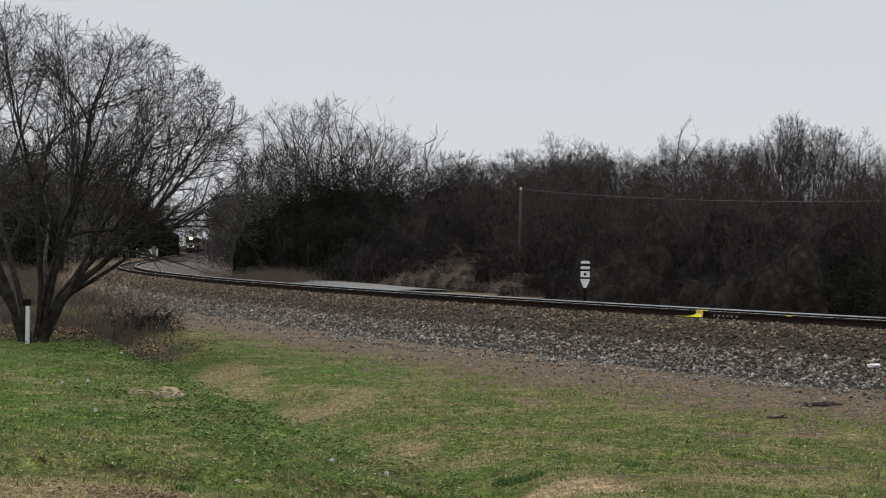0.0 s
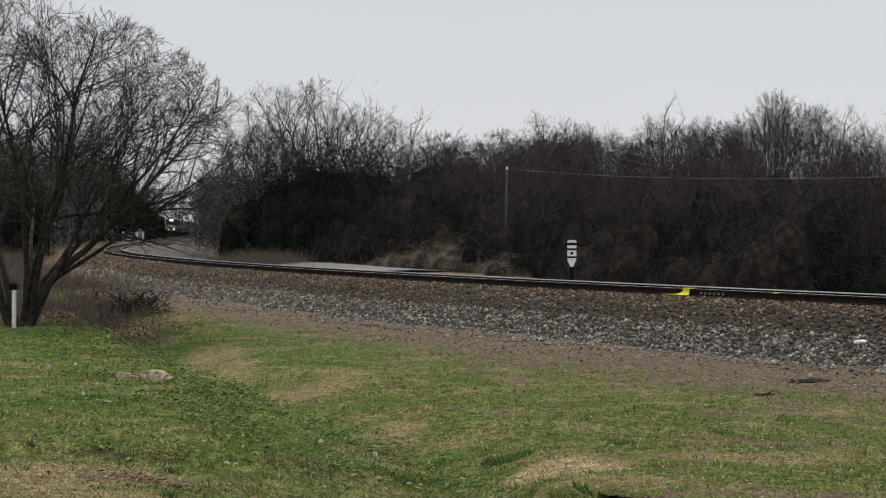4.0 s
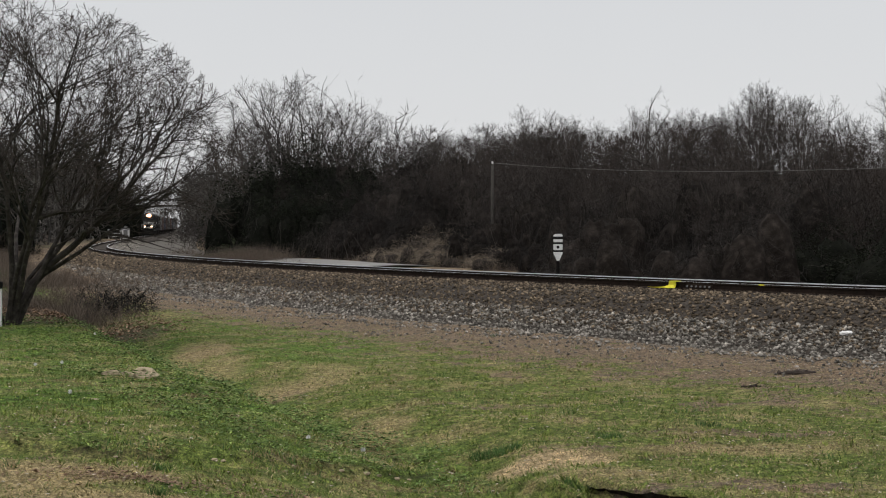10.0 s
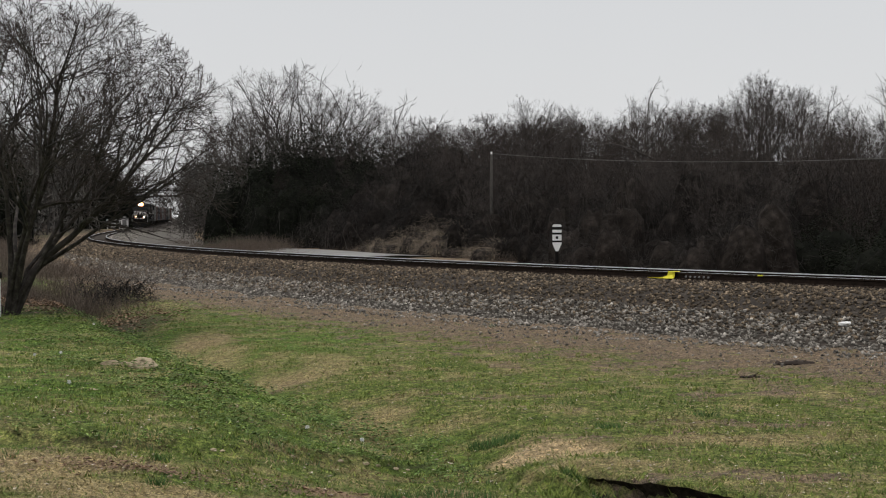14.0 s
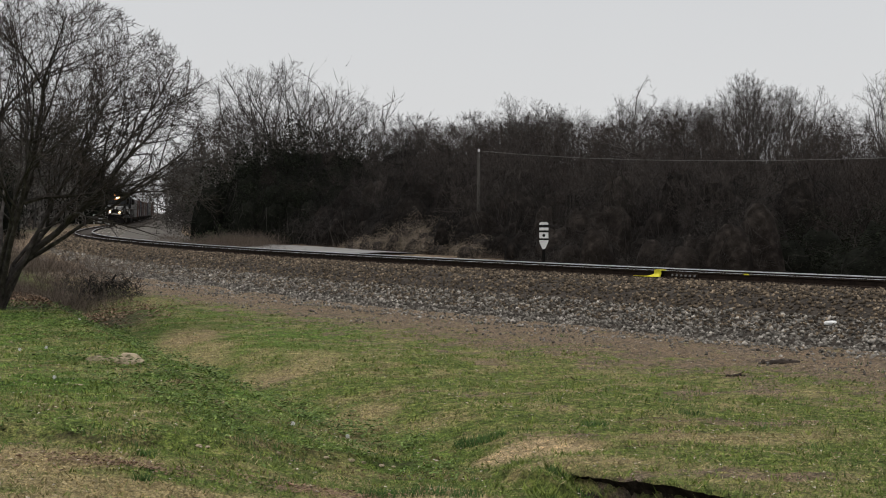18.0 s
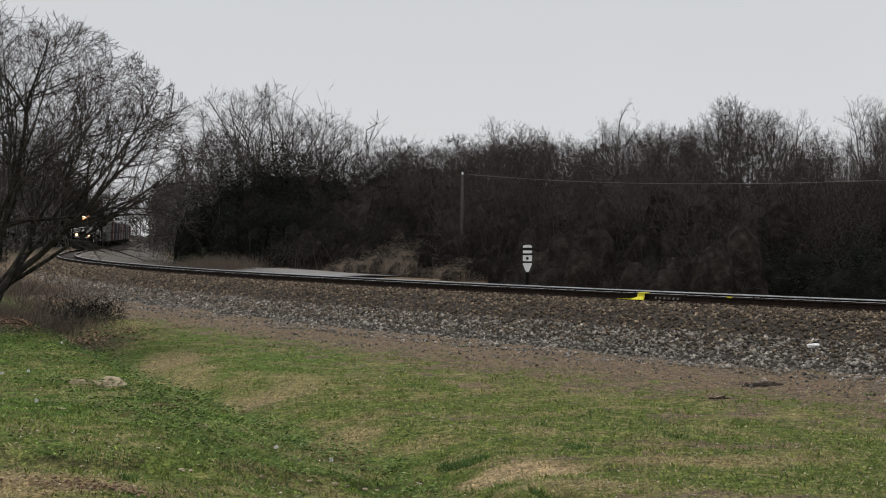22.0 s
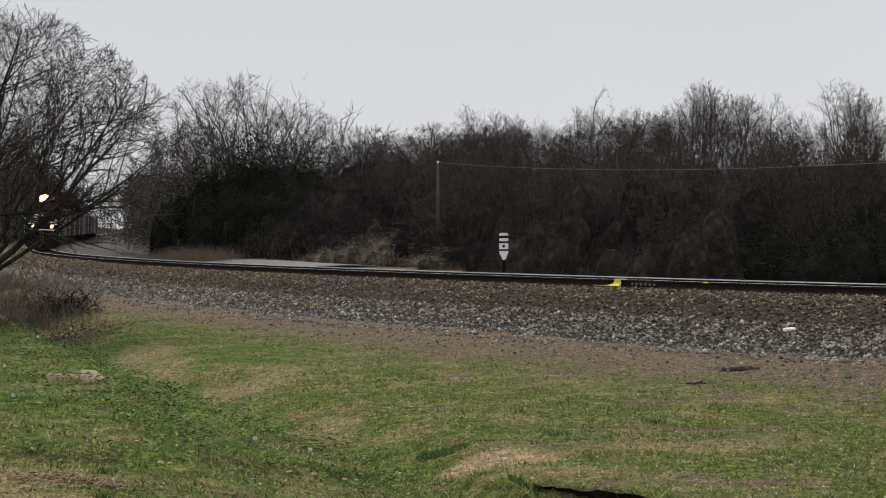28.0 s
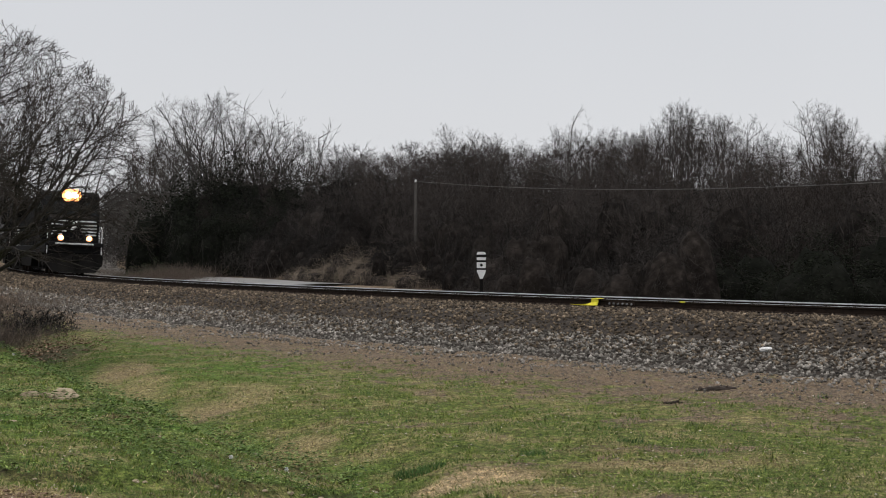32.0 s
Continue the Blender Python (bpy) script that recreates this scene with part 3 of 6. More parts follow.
def build_track():
    track = tagged(empty("railway_track", Matrix()), "single curved railway track with polished rail heads on wooden ties", "railway track", kind="structure")
    for off in (-0.7525, 0.7525):
        rail = sweep("rail", [(off + a, b) for a, b in RAIL_SECTION], -60, 520, 1.5, RAIL_RUST, closed=True)
        rail.parent = track
        # the flanges polish the side that faces the other rail
        if off > 0:
            worn = [(off - 0.0385, -0.020), (off - 0.0375, -0.002), (off - 0.030, 0.004), (off + 0.024, 0.004), (off + 0.026, 0.0015)]
        else:
            worn = [(off - 0.022, 0.0015), (off - 0.020, 0.003), (off + 0.030, 0.004), (off + 0.0375, -0.002), (off + 0.0385, -0.020)]
        head = sweep("rail_head", worn[::-1], -60, 520, 1.5, STEEL_TOP)
        head.parent = rail
        head["label"] = "polished steel running surface"
    g = Geo()
    g.box((-1.3, -0.115, -0.36), (1.3, 0.115, -0.185), 0.012)
    tie_mesh = g.mesh("tie", TIE_WOOD)
    pg = Geo()
    for off in (-0.7525, 0.7525):
        pg.box((off - 0.19, -0.09, -0.186), (off + 0.19, 0.09, -0.168), 0.004)
        for a in (-0.11, 0.11):
            for b in (-0.05, 0.05):
                pg.box((off + a - 0.014, b - 0.014, -0.17), (off + a + 0.014, b + 0.014, -0.135))
    plate_mesh = pg.mesh("tie_plate", RAIL_RUST)
    rng = random.Random(5)
    for i in range(260):
        s = -18 + 0.52 * i
        p = line_at(s)
        m = Matrix.Translation(p) @ Matrix.Rotation(line_heading(s) + rng.uniform(-0.02, 0.02), 4, "Z")
        t = new("tie", tie_mesh)
        t.parent = track
        t.matrix_world = m @ Matrix.Translation((rng.uniform(-0.06, 0.06), 0, rng.uniform(-0.012, 0.006)))
        pl = new("tie_plate", plate_mesh)
        pl.parent = track
        pl.matrix_world = m


build_track()


# ---- trees ----
def bent(rng, p, d, length, n, wander, lift=0.0):
    pts = [p.copy()]
    d = d.normalized()
    for i in range(n):
        d = (d + Vector((rng.gauss(0, wander), rng.gauss(0, wander), rng.gauss(0, wander) + lift))).normalized()
        pts.append(pts[-1] + d * (length / n))
    return pts, d


def side_way(rng, d, spread):
    o = d.orthogonal().normalized()
    o.rotate(Matrix.Rotation(rng.uniform(0, 6.283), 3, d))
    return (d * math.cos(spread) + o * math.sin(spread)).normalized()


def any_way(rng, flat=1.0):
    return Vector((rng.gauss(0, 1), rng.gauss(0, 1), rng.gauss(0, flat))).normalized()


def twigs(rng, crown, pts, count, length, width, lift, levels=1, t0=0.15, fork=4):
    n = len(pts) - 1
    for _ in range(count):
        t = t0 + (1 - t0) * rng.random()
        i = min(n - 1, int(t * n))
        p = pts[i].lerp(pts[i + 1], t * n - i)
        d = side_way(rng, (pts[i + 1] - pts[i]).normalized(), rng.uniform(0.35, 0.95))
        L = length * rng.uniform(0.5, 1.15) * (1.15 - 0.5 * t)
        q, _ = bent(rng, p, d, L, 2, 0.16, lift)
        crown.ribbon(q, width, any_way(rng, 0.4))
        if levels > 0:
            twigs(rng, crown, q, fork, L * 0.55, width * 0.8, lift, levels - 1, 0.3)


def to_height(height, *geos):
    k = height / max(v.z for g in geos for v in g.v)
    for g in geos:
        g.v = [v * k for v in g.v]


def bough(rng, g, crown, p, d, L, r, level, side, reach, thick_to, twig_w, lift, wander, bare=0.18):
    """A branch with side branches along it, down to fine twigs; thick wood goes to g, the rest to crown. side: branches a level."""
    L = min(L, reach(p, d) * (rng.uniform(0.82, 1.06) if level < 3 else 1.0))
    if L < 0.08:
        return
    n = 8 if level == 0 else (6 if level == 1 else (4 if level < 3 else 3))
    q, _ = bent(rng, p, d, L, n, wander * (1.0 + 0.35 * level), lift)
    if level < thick_to:
        g.tube(q, [r * (1 - 0.86 * i / n) for i in range(n + 1)], 7 if level == 0 else 5)
    elif level < thick_to + 1:
        crown.tube(q, [max(r * (1 - 0.7 * i / n), twig_w * 0.45) for i in range(n + 1)], 3)
    else:
        crown.ribbon(q, max(twig_w, r * 1.4), any_way(rng, 0.4))
    if level >= len(side):
        return
    k = side[level]
    for i in range(k):
        f = bare + (1 - bare) * (i + rng.random()) / k
        j = min(n - 1, int(f * n))
        o = q[j].lerp(q[j + 1], f * n - j)
        way = (q[j + 1] - q[j]).normalized()
        spread = rng.uniform(0.5, 1.05) * (1.0 - 0.3 * f)
        bough(rng, g, crown, o, side_way(rng, way, spread), L * rng.uniform(0.75, 1.15) * (0.62 - 0.26 * f), r * (1 - 0.86 * f) * rng.uniform(0.5, 0.9), level + 1, side, reach, thick_to, twig_w, lift, wander)


def dome(cx, cz, rx, rz, slack=0.0, floor=-9.0):
    """How far a branch may go along d from p before it leaves a crown of that shape."""
    def reach(p, d):
        px, py, pz = (p.x - cx) / rx, p.y / rx, (p.z - cz) / rz
        dx, dy, dz = d.x / rx, d.y / rx, d.z / rz
        a, b, c = dx * dx + dy * dy + dz * dz, px * dx + py * dy + pz * dz, px * px + py * py + pz * pz - 1
        disc = b * b - a * c
        if disc <= 0:
            return slack
        far = (-b + math.sqrt(disc)) / a
        if d.z < 0:
            far = min(far, (p.z - floor) / -d.z)
        return max(slack, far)
    return reach


def bare_crown(seed, bark, twig, label, stem=3.0, leaders=4, lean=(0.15, 0.6), crown_shape=(4.9, 2.7, 3.1), side=(7, 6, 5), twig_w=0.012, r0=0.085, lift=0.035, wander=0.09):
    """A bare broadleaf tree 8 m high: a stem that parts into leaders, their branches, and a rounded crown of fine twigs."""
    rng = random.Random(seed)
    tree = empty("bare_tree", Matrix())
    trunk, crown = Geo(), Geo()
    cz, rx, rz = crown_shape
    reach = dome(0.0, cz, rx, rz, 0.3)
    top = stem + 2.6
    pts, _ = bent(rng, Vector((0, 0, -0.3)), Vector((rng.gauss(0, 0.06), rng.gauss(0, 0.06), 1)), top, 7, 0.06, 0.03)
    trunk.tube(pts, [r0 * (1 - 0.10 * i) for i in range(8)], 6)
    for i in range(leaders):
        a = 6.283 * i / leaders + rng.uniform(-0.5, 0.5)
        w = rng.uniform(*lean)
        f = (stem * rng.uniform(0.7, 1.25) + 0.3) / top * 7
        j = min(6, int(f))
        o = pts[j].lerp(pts[j + 1], min(1.0, f - j))
        bough(rng, trunk, crown, o, Vector((math.cos(a) * math.sin(w), math.sin(a) * math.sin(w), math.cos(w))), rng.uniform(4.2, 6.5), r0 * rng.uniform(0.5, 0.72), 0, side, reach, 2, twig_w, lift, wander)
    bough(rng, trunk, crown, pts[-1], Vector((rng.gauss(0, 0.2), rng.gauss(0, 0.2), 1)), 4.0, r0 * 0.4, 0, side, reach, 2, twig_w, lift, wander)
    to_height(8.0, trunk, crown)
    part("trunk", trunk, bark, tree)
    part("crown", crown, twig, tree, "leafless crown of fine twigs")
    return tagged(tree, label, "tree", "woodland trees")


def draped(seed, mat, label, count=1300, width=4.4, name="thicket", leafy=0, leaf_mat=None, hang=0.75, strand=0.017, stems=7, core=None, leaf=0.06, fuzz=110):
    """A vine-hung thicket 4 m high: uneven humps of matted growth, their inner shade put into a dark colour, with
    strands that arch over and hang down, on leaning stems.
    """
    rng = random.Random(seed)
    ob = empty(name, Matrix())
    humps = []
    for i in range(6):
        humps.append((rng.uniform(-0.5, 0.5) * width, rng.uniform(-0.4, 0.4) * width, 4.0 * rng.uniform(0.35, 0.9), rng.uniform(0.14, 0.28) * width))
    humps[0] = (0, 0, 4.0, 0.26 * width)

    def shape(h, a, c, k):
        hx, hy, hz, hr = h
        w = max(0.0, 1 - c ** 2.4) ** 0.5
        p = Vector((hr * w * math.cos(a), hr * w * math.sin(a), hz * c))
        lump = 1 + 0.30 * noise.noise(p * 1.1 + Vector((hx, hy, seed))) + 0.16 * noise.noise(p * 3.1 + Vector((hy, hx, seed)))
        return Vector((hx + p.x * k * lump, hy + p.y * k * lump, p.z * k * (0.75 + 0.25 * lump)))

    g = Geo()
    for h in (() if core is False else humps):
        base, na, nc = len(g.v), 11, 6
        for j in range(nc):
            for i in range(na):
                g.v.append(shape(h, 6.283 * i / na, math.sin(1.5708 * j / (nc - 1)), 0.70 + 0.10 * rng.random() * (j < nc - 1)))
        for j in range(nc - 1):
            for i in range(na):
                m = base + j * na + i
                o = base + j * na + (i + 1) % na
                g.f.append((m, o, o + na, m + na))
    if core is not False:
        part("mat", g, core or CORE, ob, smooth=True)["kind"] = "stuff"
    g = Geo()
    for i in range(count):
        a = rng.uniform(0, 6.283)
        p = shape(rng.choice(humps), a, rng.random(), rng.uniform(0.78, 1.02))
        if rng.random() < hang:
            d = Vector((math.cos(a) * 0.6 + rng.gauss(0, 0.4), math.sin(a) * 0.6 + rng.gauss(0, 0.4), rng.uniform(-1.2, 0.3)))
            L = rng.uniform(0.35, 1.2)
        else:
            d = Vector((math.cos(a) * 0.5 + rng.gauss(0, 0.5), math.sin(a) * 0.5 + rng.gauss(0, 0.5), rng.uniform(0.0, 1.2)))
            L = rng.uniform(0.3, 0.8)
        q, _ = bent(rng, p, d, L, 3, 0.3, -0.1)
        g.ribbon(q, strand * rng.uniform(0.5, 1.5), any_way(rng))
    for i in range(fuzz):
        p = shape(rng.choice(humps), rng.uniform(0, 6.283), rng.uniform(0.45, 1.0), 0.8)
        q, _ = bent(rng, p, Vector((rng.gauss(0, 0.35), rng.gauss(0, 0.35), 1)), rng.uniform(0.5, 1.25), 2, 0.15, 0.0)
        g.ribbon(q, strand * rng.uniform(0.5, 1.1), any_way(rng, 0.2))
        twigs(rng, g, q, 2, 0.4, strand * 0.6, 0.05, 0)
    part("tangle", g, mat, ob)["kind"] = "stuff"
    sg = Geo()
    for i in range(stems):
        hx, hy, hz, hr = rng.choice(humps)
        a = rng.uniform(0, 6.283)
        p = Vector((hx + hr * 1.1 * math.cos(a), hy + hr * 1.1 * math.sin(a), -0.3))
        q, _ = bent(rng, p, Vector((rng.gauss(0, 0.2), rng.gauss(0, 0.2), 1)), hz * rng.uniform(0.6, 0.95), 5, 0.12, 0.02)
        sg.tube(q, [0.022 * (1 - 0.17 * j) for j in range(6)], 3)
        twigs(rng, sg, q, 6, 0.8, 0.018, 0.05, 0)
    part("stem", sg, PALE_BARK if seed % 3 == 0 else BARK, ob)["kind"] = "stuff"
    if leafy:
        lg = Geo()
        for i in range(leafy):
            p = shape(rng.choice(humps), rng.uniform(0, 6.283), rng.random(), rng.uniform(0.88, 1.05))
            d = any_way(rng, 0.6)
            lg.ribbon([p, p + d * leaf, p + d * leaf * 2], leaf * 1.3, any_way(rng))
        part("foliage", lg, leaf_mat, ob, "small dull green leaves")
    return tagged(ob, label, "bush", "thicket along the track")


# solid thicket cores, the shade between the stems put into their dark colour
CORE = material("vine_mat_inner_shade", [(0.0035, 0.003, 0.0027), (0.0105, 0.009, 0.008), (0.033, 0.028, 0.025)], 2.6, 9, rough=0.98, bump=1.0, bump_scale=9.0, spec=0.05)
CORE_BROWN = material("brown_mat_inner_shade", [(0.007, 0.0057, 0.005), (0.019, 0.016, 0.014), (0.05, 0.042, 0.037)], 2.6, 9, rough=0.98, bump=1.0, bump_scale=9.0, spec=0.05)
CORE_GREEN = material("evergreen_mat_inner_shade", [(0.0035, 0.004, 0.003), (0.0075, 0.0083, 0.0063), (0.016, 0.017, 0.0135)], 2.6, 9, rough=0.98, bump=1.0, bump_scale=9.0, spec=0.05)


# the wood's skyline as seen from the lawn: bearing in degrees, height of the crowns and of the dense part in degrees
SKY_B = [-16.2, -14.2, -12.2, -11.0, -10.2, -9.3, -8.8, -8.1, -7.2, -6.0, -4.7, -3.7, -2.6, -2.0, -1.1, 0.0, 1.4, 2.2, 2.9, 3.7, 4.8, 5.6, 6.5, 7.4, 8.5, 9.4, 10.7, 11.6, 12.5, 13.1, 13.9, 14.7, 15.6, 16.6, 17.4, 18.6, 20.5]
SKY_C = [4.2, 4.3, 3.9, 3.2, 2.4, 2.0, 2.3, 3.0, 3.6, 5.3, 6.2, 6.2, 5.8, 4.9, 4.5, 4.3, 4.3, 3.9, 4.6, 5.1, 5.0, 4.6, 4.7, 4.2, 5.3, 4.6, 4.8, 4.9, 5.9, 6.0, 5.4, 5.3, 4.8, 4.9, 5.8, 5.2, 4.6]
SKY_D = [3.8, 3.9, 3.4, 2.8, 2.0, 1.6, 1.9, 2.8, 3.0, 3.4, 3.9, 4.0, 3.9, 4.0, 3.9, 3.95, 3.85, 3.75, 3.85, 3.85, 3.8, 3.7, 3.8, 3.7, 3.9, 3.9, 4.1, 4.1, 4.1, 4.1, 4.2, 4.1, 4.0, 4.0, 4.0, 3.9, 3.8]


def crown_height(x, y, table):
    b = math.degrees(math.atan2(x, y))
    d = math.hypot(x, y)
    return EYE + d * math.tan(radians(float(np.interp(b, SKY_B, table))))


used_once = set()


def stand(ob, x, y, k=1.0, turn=0.0, sink=0.1, tall=1.0):
    m = Matrix.Translation((x, y, gz(x, y) - sink)) @ Matrix.Rotation(turn, 4, "Z") @ Matrix.Diagonal((k, k, k * tall, 1))
    if ob not in used_once:
        used_once.add(ob)
        ob.matrix_world = m
        return ob
    return copy_thing(ob, m @ Matrix.Diagonal((1 / ob.scale.x, 1 / ob.scale.y, 1 / ob.scale.z, 1)))


def build_woods():
    rng = random.Random(11)
    dark = [bare_crown(20 + i, BARK, WOOD_TWIG if i % 2 else TWIG, "bare brown tree with a dense low crown of fine twigs", 1.1, 5, (0.25, 0.95), (4.3, 2.9, 3.8), (8, 7, 6, 3), 0.0135, 0.07, 0.01, 0.11) for i in range(4)]
    pale = [bare_crown(40 + i, PALE_BARK, PALE_TWIG, "tall bare grey tree with a thin rounded crown", 3.1, 4, (0.15, 0.6), (5.3, 2.2, 2.8), (6, 5, 5, 3), 0.0095, 0.060, 0.01, 0.11) for i in range(5)]
    broad = [bare_crown(140 + i, PALE_BARK, PALE_TWIG, "tall bare grey tree with a broad round crown", 3.0, 5, (0.25, 0.85), (5.1, 2.9, 3.0), (8, 6, 6, 3), 0.0100, 0.075, 0.0, 0.11) for i in range(3)]
    snag = bare_crown(150, PALE_BARK, PALE_TWIG, "thin bare tree with sparse spreading boughs", 4.6, 6, (0.75, 1.2), (6.0, 2.4, 2.1), (4, 3, 3), 0.012, 0.07, 0.0, 0.16)
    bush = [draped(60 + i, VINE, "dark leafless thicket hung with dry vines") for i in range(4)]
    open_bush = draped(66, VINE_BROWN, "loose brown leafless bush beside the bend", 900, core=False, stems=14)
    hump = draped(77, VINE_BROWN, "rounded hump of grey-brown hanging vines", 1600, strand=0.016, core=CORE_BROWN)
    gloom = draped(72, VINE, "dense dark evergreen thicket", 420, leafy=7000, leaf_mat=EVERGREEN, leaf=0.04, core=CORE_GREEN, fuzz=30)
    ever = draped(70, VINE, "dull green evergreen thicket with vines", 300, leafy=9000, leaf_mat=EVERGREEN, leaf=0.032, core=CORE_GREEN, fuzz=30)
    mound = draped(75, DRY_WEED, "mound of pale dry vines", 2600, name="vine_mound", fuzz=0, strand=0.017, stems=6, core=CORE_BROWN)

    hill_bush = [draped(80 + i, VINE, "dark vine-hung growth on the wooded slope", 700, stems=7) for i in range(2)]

    def place(src, s, n, table, lo, hi, base, least=2.0, most=17.0, wide=1.0):
        p = line_at(s, n)
        b = math.degrees(math.atan2(p.x, p.y))
        if b > 21.5 or b < -17.5:
            return None
        top = crown_height(p.x, p.y, table)
        h = min(most, max(least, (top - gz(p.x, p.y)) * rng.uniform(lo, hi)))
        k = h / base
        return stand(src, p.x, p.y, k * wide, rng.uniform(0, 6.28), tall=1 / wide)

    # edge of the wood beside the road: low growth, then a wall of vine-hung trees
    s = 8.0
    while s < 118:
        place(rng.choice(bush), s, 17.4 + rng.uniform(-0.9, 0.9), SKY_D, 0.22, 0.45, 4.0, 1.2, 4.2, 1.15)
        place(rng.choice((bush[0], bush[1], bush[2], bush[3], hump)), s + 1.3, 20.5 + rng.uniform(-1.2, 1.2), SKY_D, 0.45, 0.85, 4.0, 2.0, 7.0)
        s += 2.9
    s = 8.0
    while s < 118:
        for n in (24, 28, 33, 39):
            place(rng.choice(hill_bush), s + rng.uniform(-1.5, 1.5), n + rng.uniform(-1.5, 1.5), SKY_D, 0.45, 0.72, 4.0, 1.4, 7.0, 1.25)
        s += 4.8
    s = 10.0
    while s < 122:
        place(rng.choice(dark), s, rng.uniform(19.5, 24), SKY_D, 0.62, 0.98, 8.0)
        place(rng.choice(dark), s + 0.8, rng.uniform(25, 29), SKY_D, 0.88, 1.05, 8.0, wide=1.15)
        place(rng.choice(dark), s + 1.5, rng.uniform(30, 34), SKY_D, 0.94, 1.1, 8.0, wide=1.15)
        place(rng.choice(dark), s + 2.2, rng.uniform(35, 40), SKY_D, 0.98, 1.14, 8.0, wide=1.15)
        place(rng.choice(pale), s + 1.4, rng.uniform(34, 42), SKY_C, 0.8, 0.96, 8.0, 3)
        place(rng.choice(pale), s + 0.4, rng.uniform(38, 46), SKY_C, 0.74, 0.9, 8.0, 3)
        place(rng.choice(pale), s + 2.4, rng.uniform(43, 54), SKY_C, 0.84, 1.0, 8.0, 3)
        s += 2.4
    # single trees that stand over the rest: bearing, distance, height in degrees
    for b, d, e, src in ((-5.0, 136, 6.15, 0), (-3.7, 134, 6.1, 1), (8.4, 90, 5.5, 9), (12.7, 84, 5.7, 3), (17.3, 80, 5.6, 1), (3.6, 98, 4.9, 3), (15.0, 82, 5.1, 2), (-6.0, 138, 5.3, 1), (4.6, 100, 4.7, 1), (-2.9, 130, 5.2, 0), (-1.6, 128, 4.5, 2), (0.2, 122, 4.2, 0), (6.2, 96, 4.5, 1), (10.8, 90, 4.6, 0), (18.8, 78, 4.9, 2), (-6.9, 132, 4.3, 2)):
        x, y = d * math.sin(radians(b)), d * math.cos(radians(b))
        h = EYE + d * math.tan(radians(e)) - gz(x, y)
        stand(snag if src == 9 else (pale[src % 5] if b > 1 else broad[src % 3]), x, y, h / 8.0, rng.uniform(0, 6.28))
    # the brown tree over the dark thicket at the bend
    for b, d, e in ((-4.3, 126, 3.75), (-3.3, 124, 3.5), (-5.1, 127, 3.1), (-2.4, 122, 3.3)):
        x, y = d * math.sin(radians(b)), d * math.cos(radians(b))
        stand(rng.choice(dark), x, y, (EYE + d * math.tan(radians(e)) - gz(x, y)) / 8.0, rng.uniform(0, 6.28))
    # the dark hummocks at the bend of the road: bearing, distance, height
    for b, d, h in ((-4.9, 123, 5.2), (-4.2, 121, 6.2), (-3.5, 119, 6.6), (-2.8, 117, 6.2), (-2.1, 114, 5.6), (-1.3, 110, 5.2), (-0.5, 106, 4.6), (0.3, 103, 4.4), ):
        x, y = d * math.sin(radians(b)), d * math.cos(radians(b))
        stand(rng.choice(bush), x, y, h / 4.0, rng.uniform(0, 6.28))
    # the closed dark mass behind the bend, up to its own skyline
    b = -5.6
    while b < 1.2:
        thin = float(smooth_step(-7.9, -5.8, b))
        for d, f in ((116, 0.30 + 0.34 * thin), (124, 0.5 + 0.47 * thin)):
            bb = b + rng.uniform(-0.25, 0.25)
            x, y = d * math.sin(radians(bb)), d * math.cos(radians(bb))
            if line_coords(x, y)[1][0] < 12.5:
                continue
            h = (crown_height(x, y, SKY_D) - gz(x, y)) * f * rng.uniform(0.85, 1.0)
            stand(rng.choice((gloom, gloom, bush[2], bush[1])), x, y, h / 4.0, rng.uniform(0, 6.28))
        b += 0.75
    # loose growth that thins out towards the bend: bearing, distance, height
    for b, d, h in ((-5.9, 121, 4.6), (-6.4, 127, 4.2), (-6.9, 138, 4.8), (-7.3, 152, 5.0), (-7.7, 172, 5.4), (-8.0, 200, 6.5), (-8.2, 235, 7.5), (-6.6, 131, 2.6), (-7.1, 143, 2.8)):
        x, y = d * math.sin(radians(b)), d * math.cos(radians(b))
        stand(open_bush, x, y, h / 4.0, rng.uniform(0, 6.28))
    # rounded vine humps: bearing, distance, height, width
    for b, d, h, w in ((13.2, 56, 4.3, 1.1), (12.3, 54.5, 3.3, 1.0), (7.3, 61, 3.0, 0.9), (5.6, 66, 2.6, 0.9), (-2.0, 108, 4.4, 1.5), (-3.2, 111, 3.8, 1.4), (-0.6, 103, 3.4, 1.2), (9.4, 57, 2.4, 0.8), (1.9, 92, 3.2, 1.1)):
        x, y = d * math.sin(radians(b)), d * math.cos(radians(b))
        stand(hump if d < 90 else open_bush, x, y, w, rng.uniform(0, 6.28), tall=h / 4.0 / w)
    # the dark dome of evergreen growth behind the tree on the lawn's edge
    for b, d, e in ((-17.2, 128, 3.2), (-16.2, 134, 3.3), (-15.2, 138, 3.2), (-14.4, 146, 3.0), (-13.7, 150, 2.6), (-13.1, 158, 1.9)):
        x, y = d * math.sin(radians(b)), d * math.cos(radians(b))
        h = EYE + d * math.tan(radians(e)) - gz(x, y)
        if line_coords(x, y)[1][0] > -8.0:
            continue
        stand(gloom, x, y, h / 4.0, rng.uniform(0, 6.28))
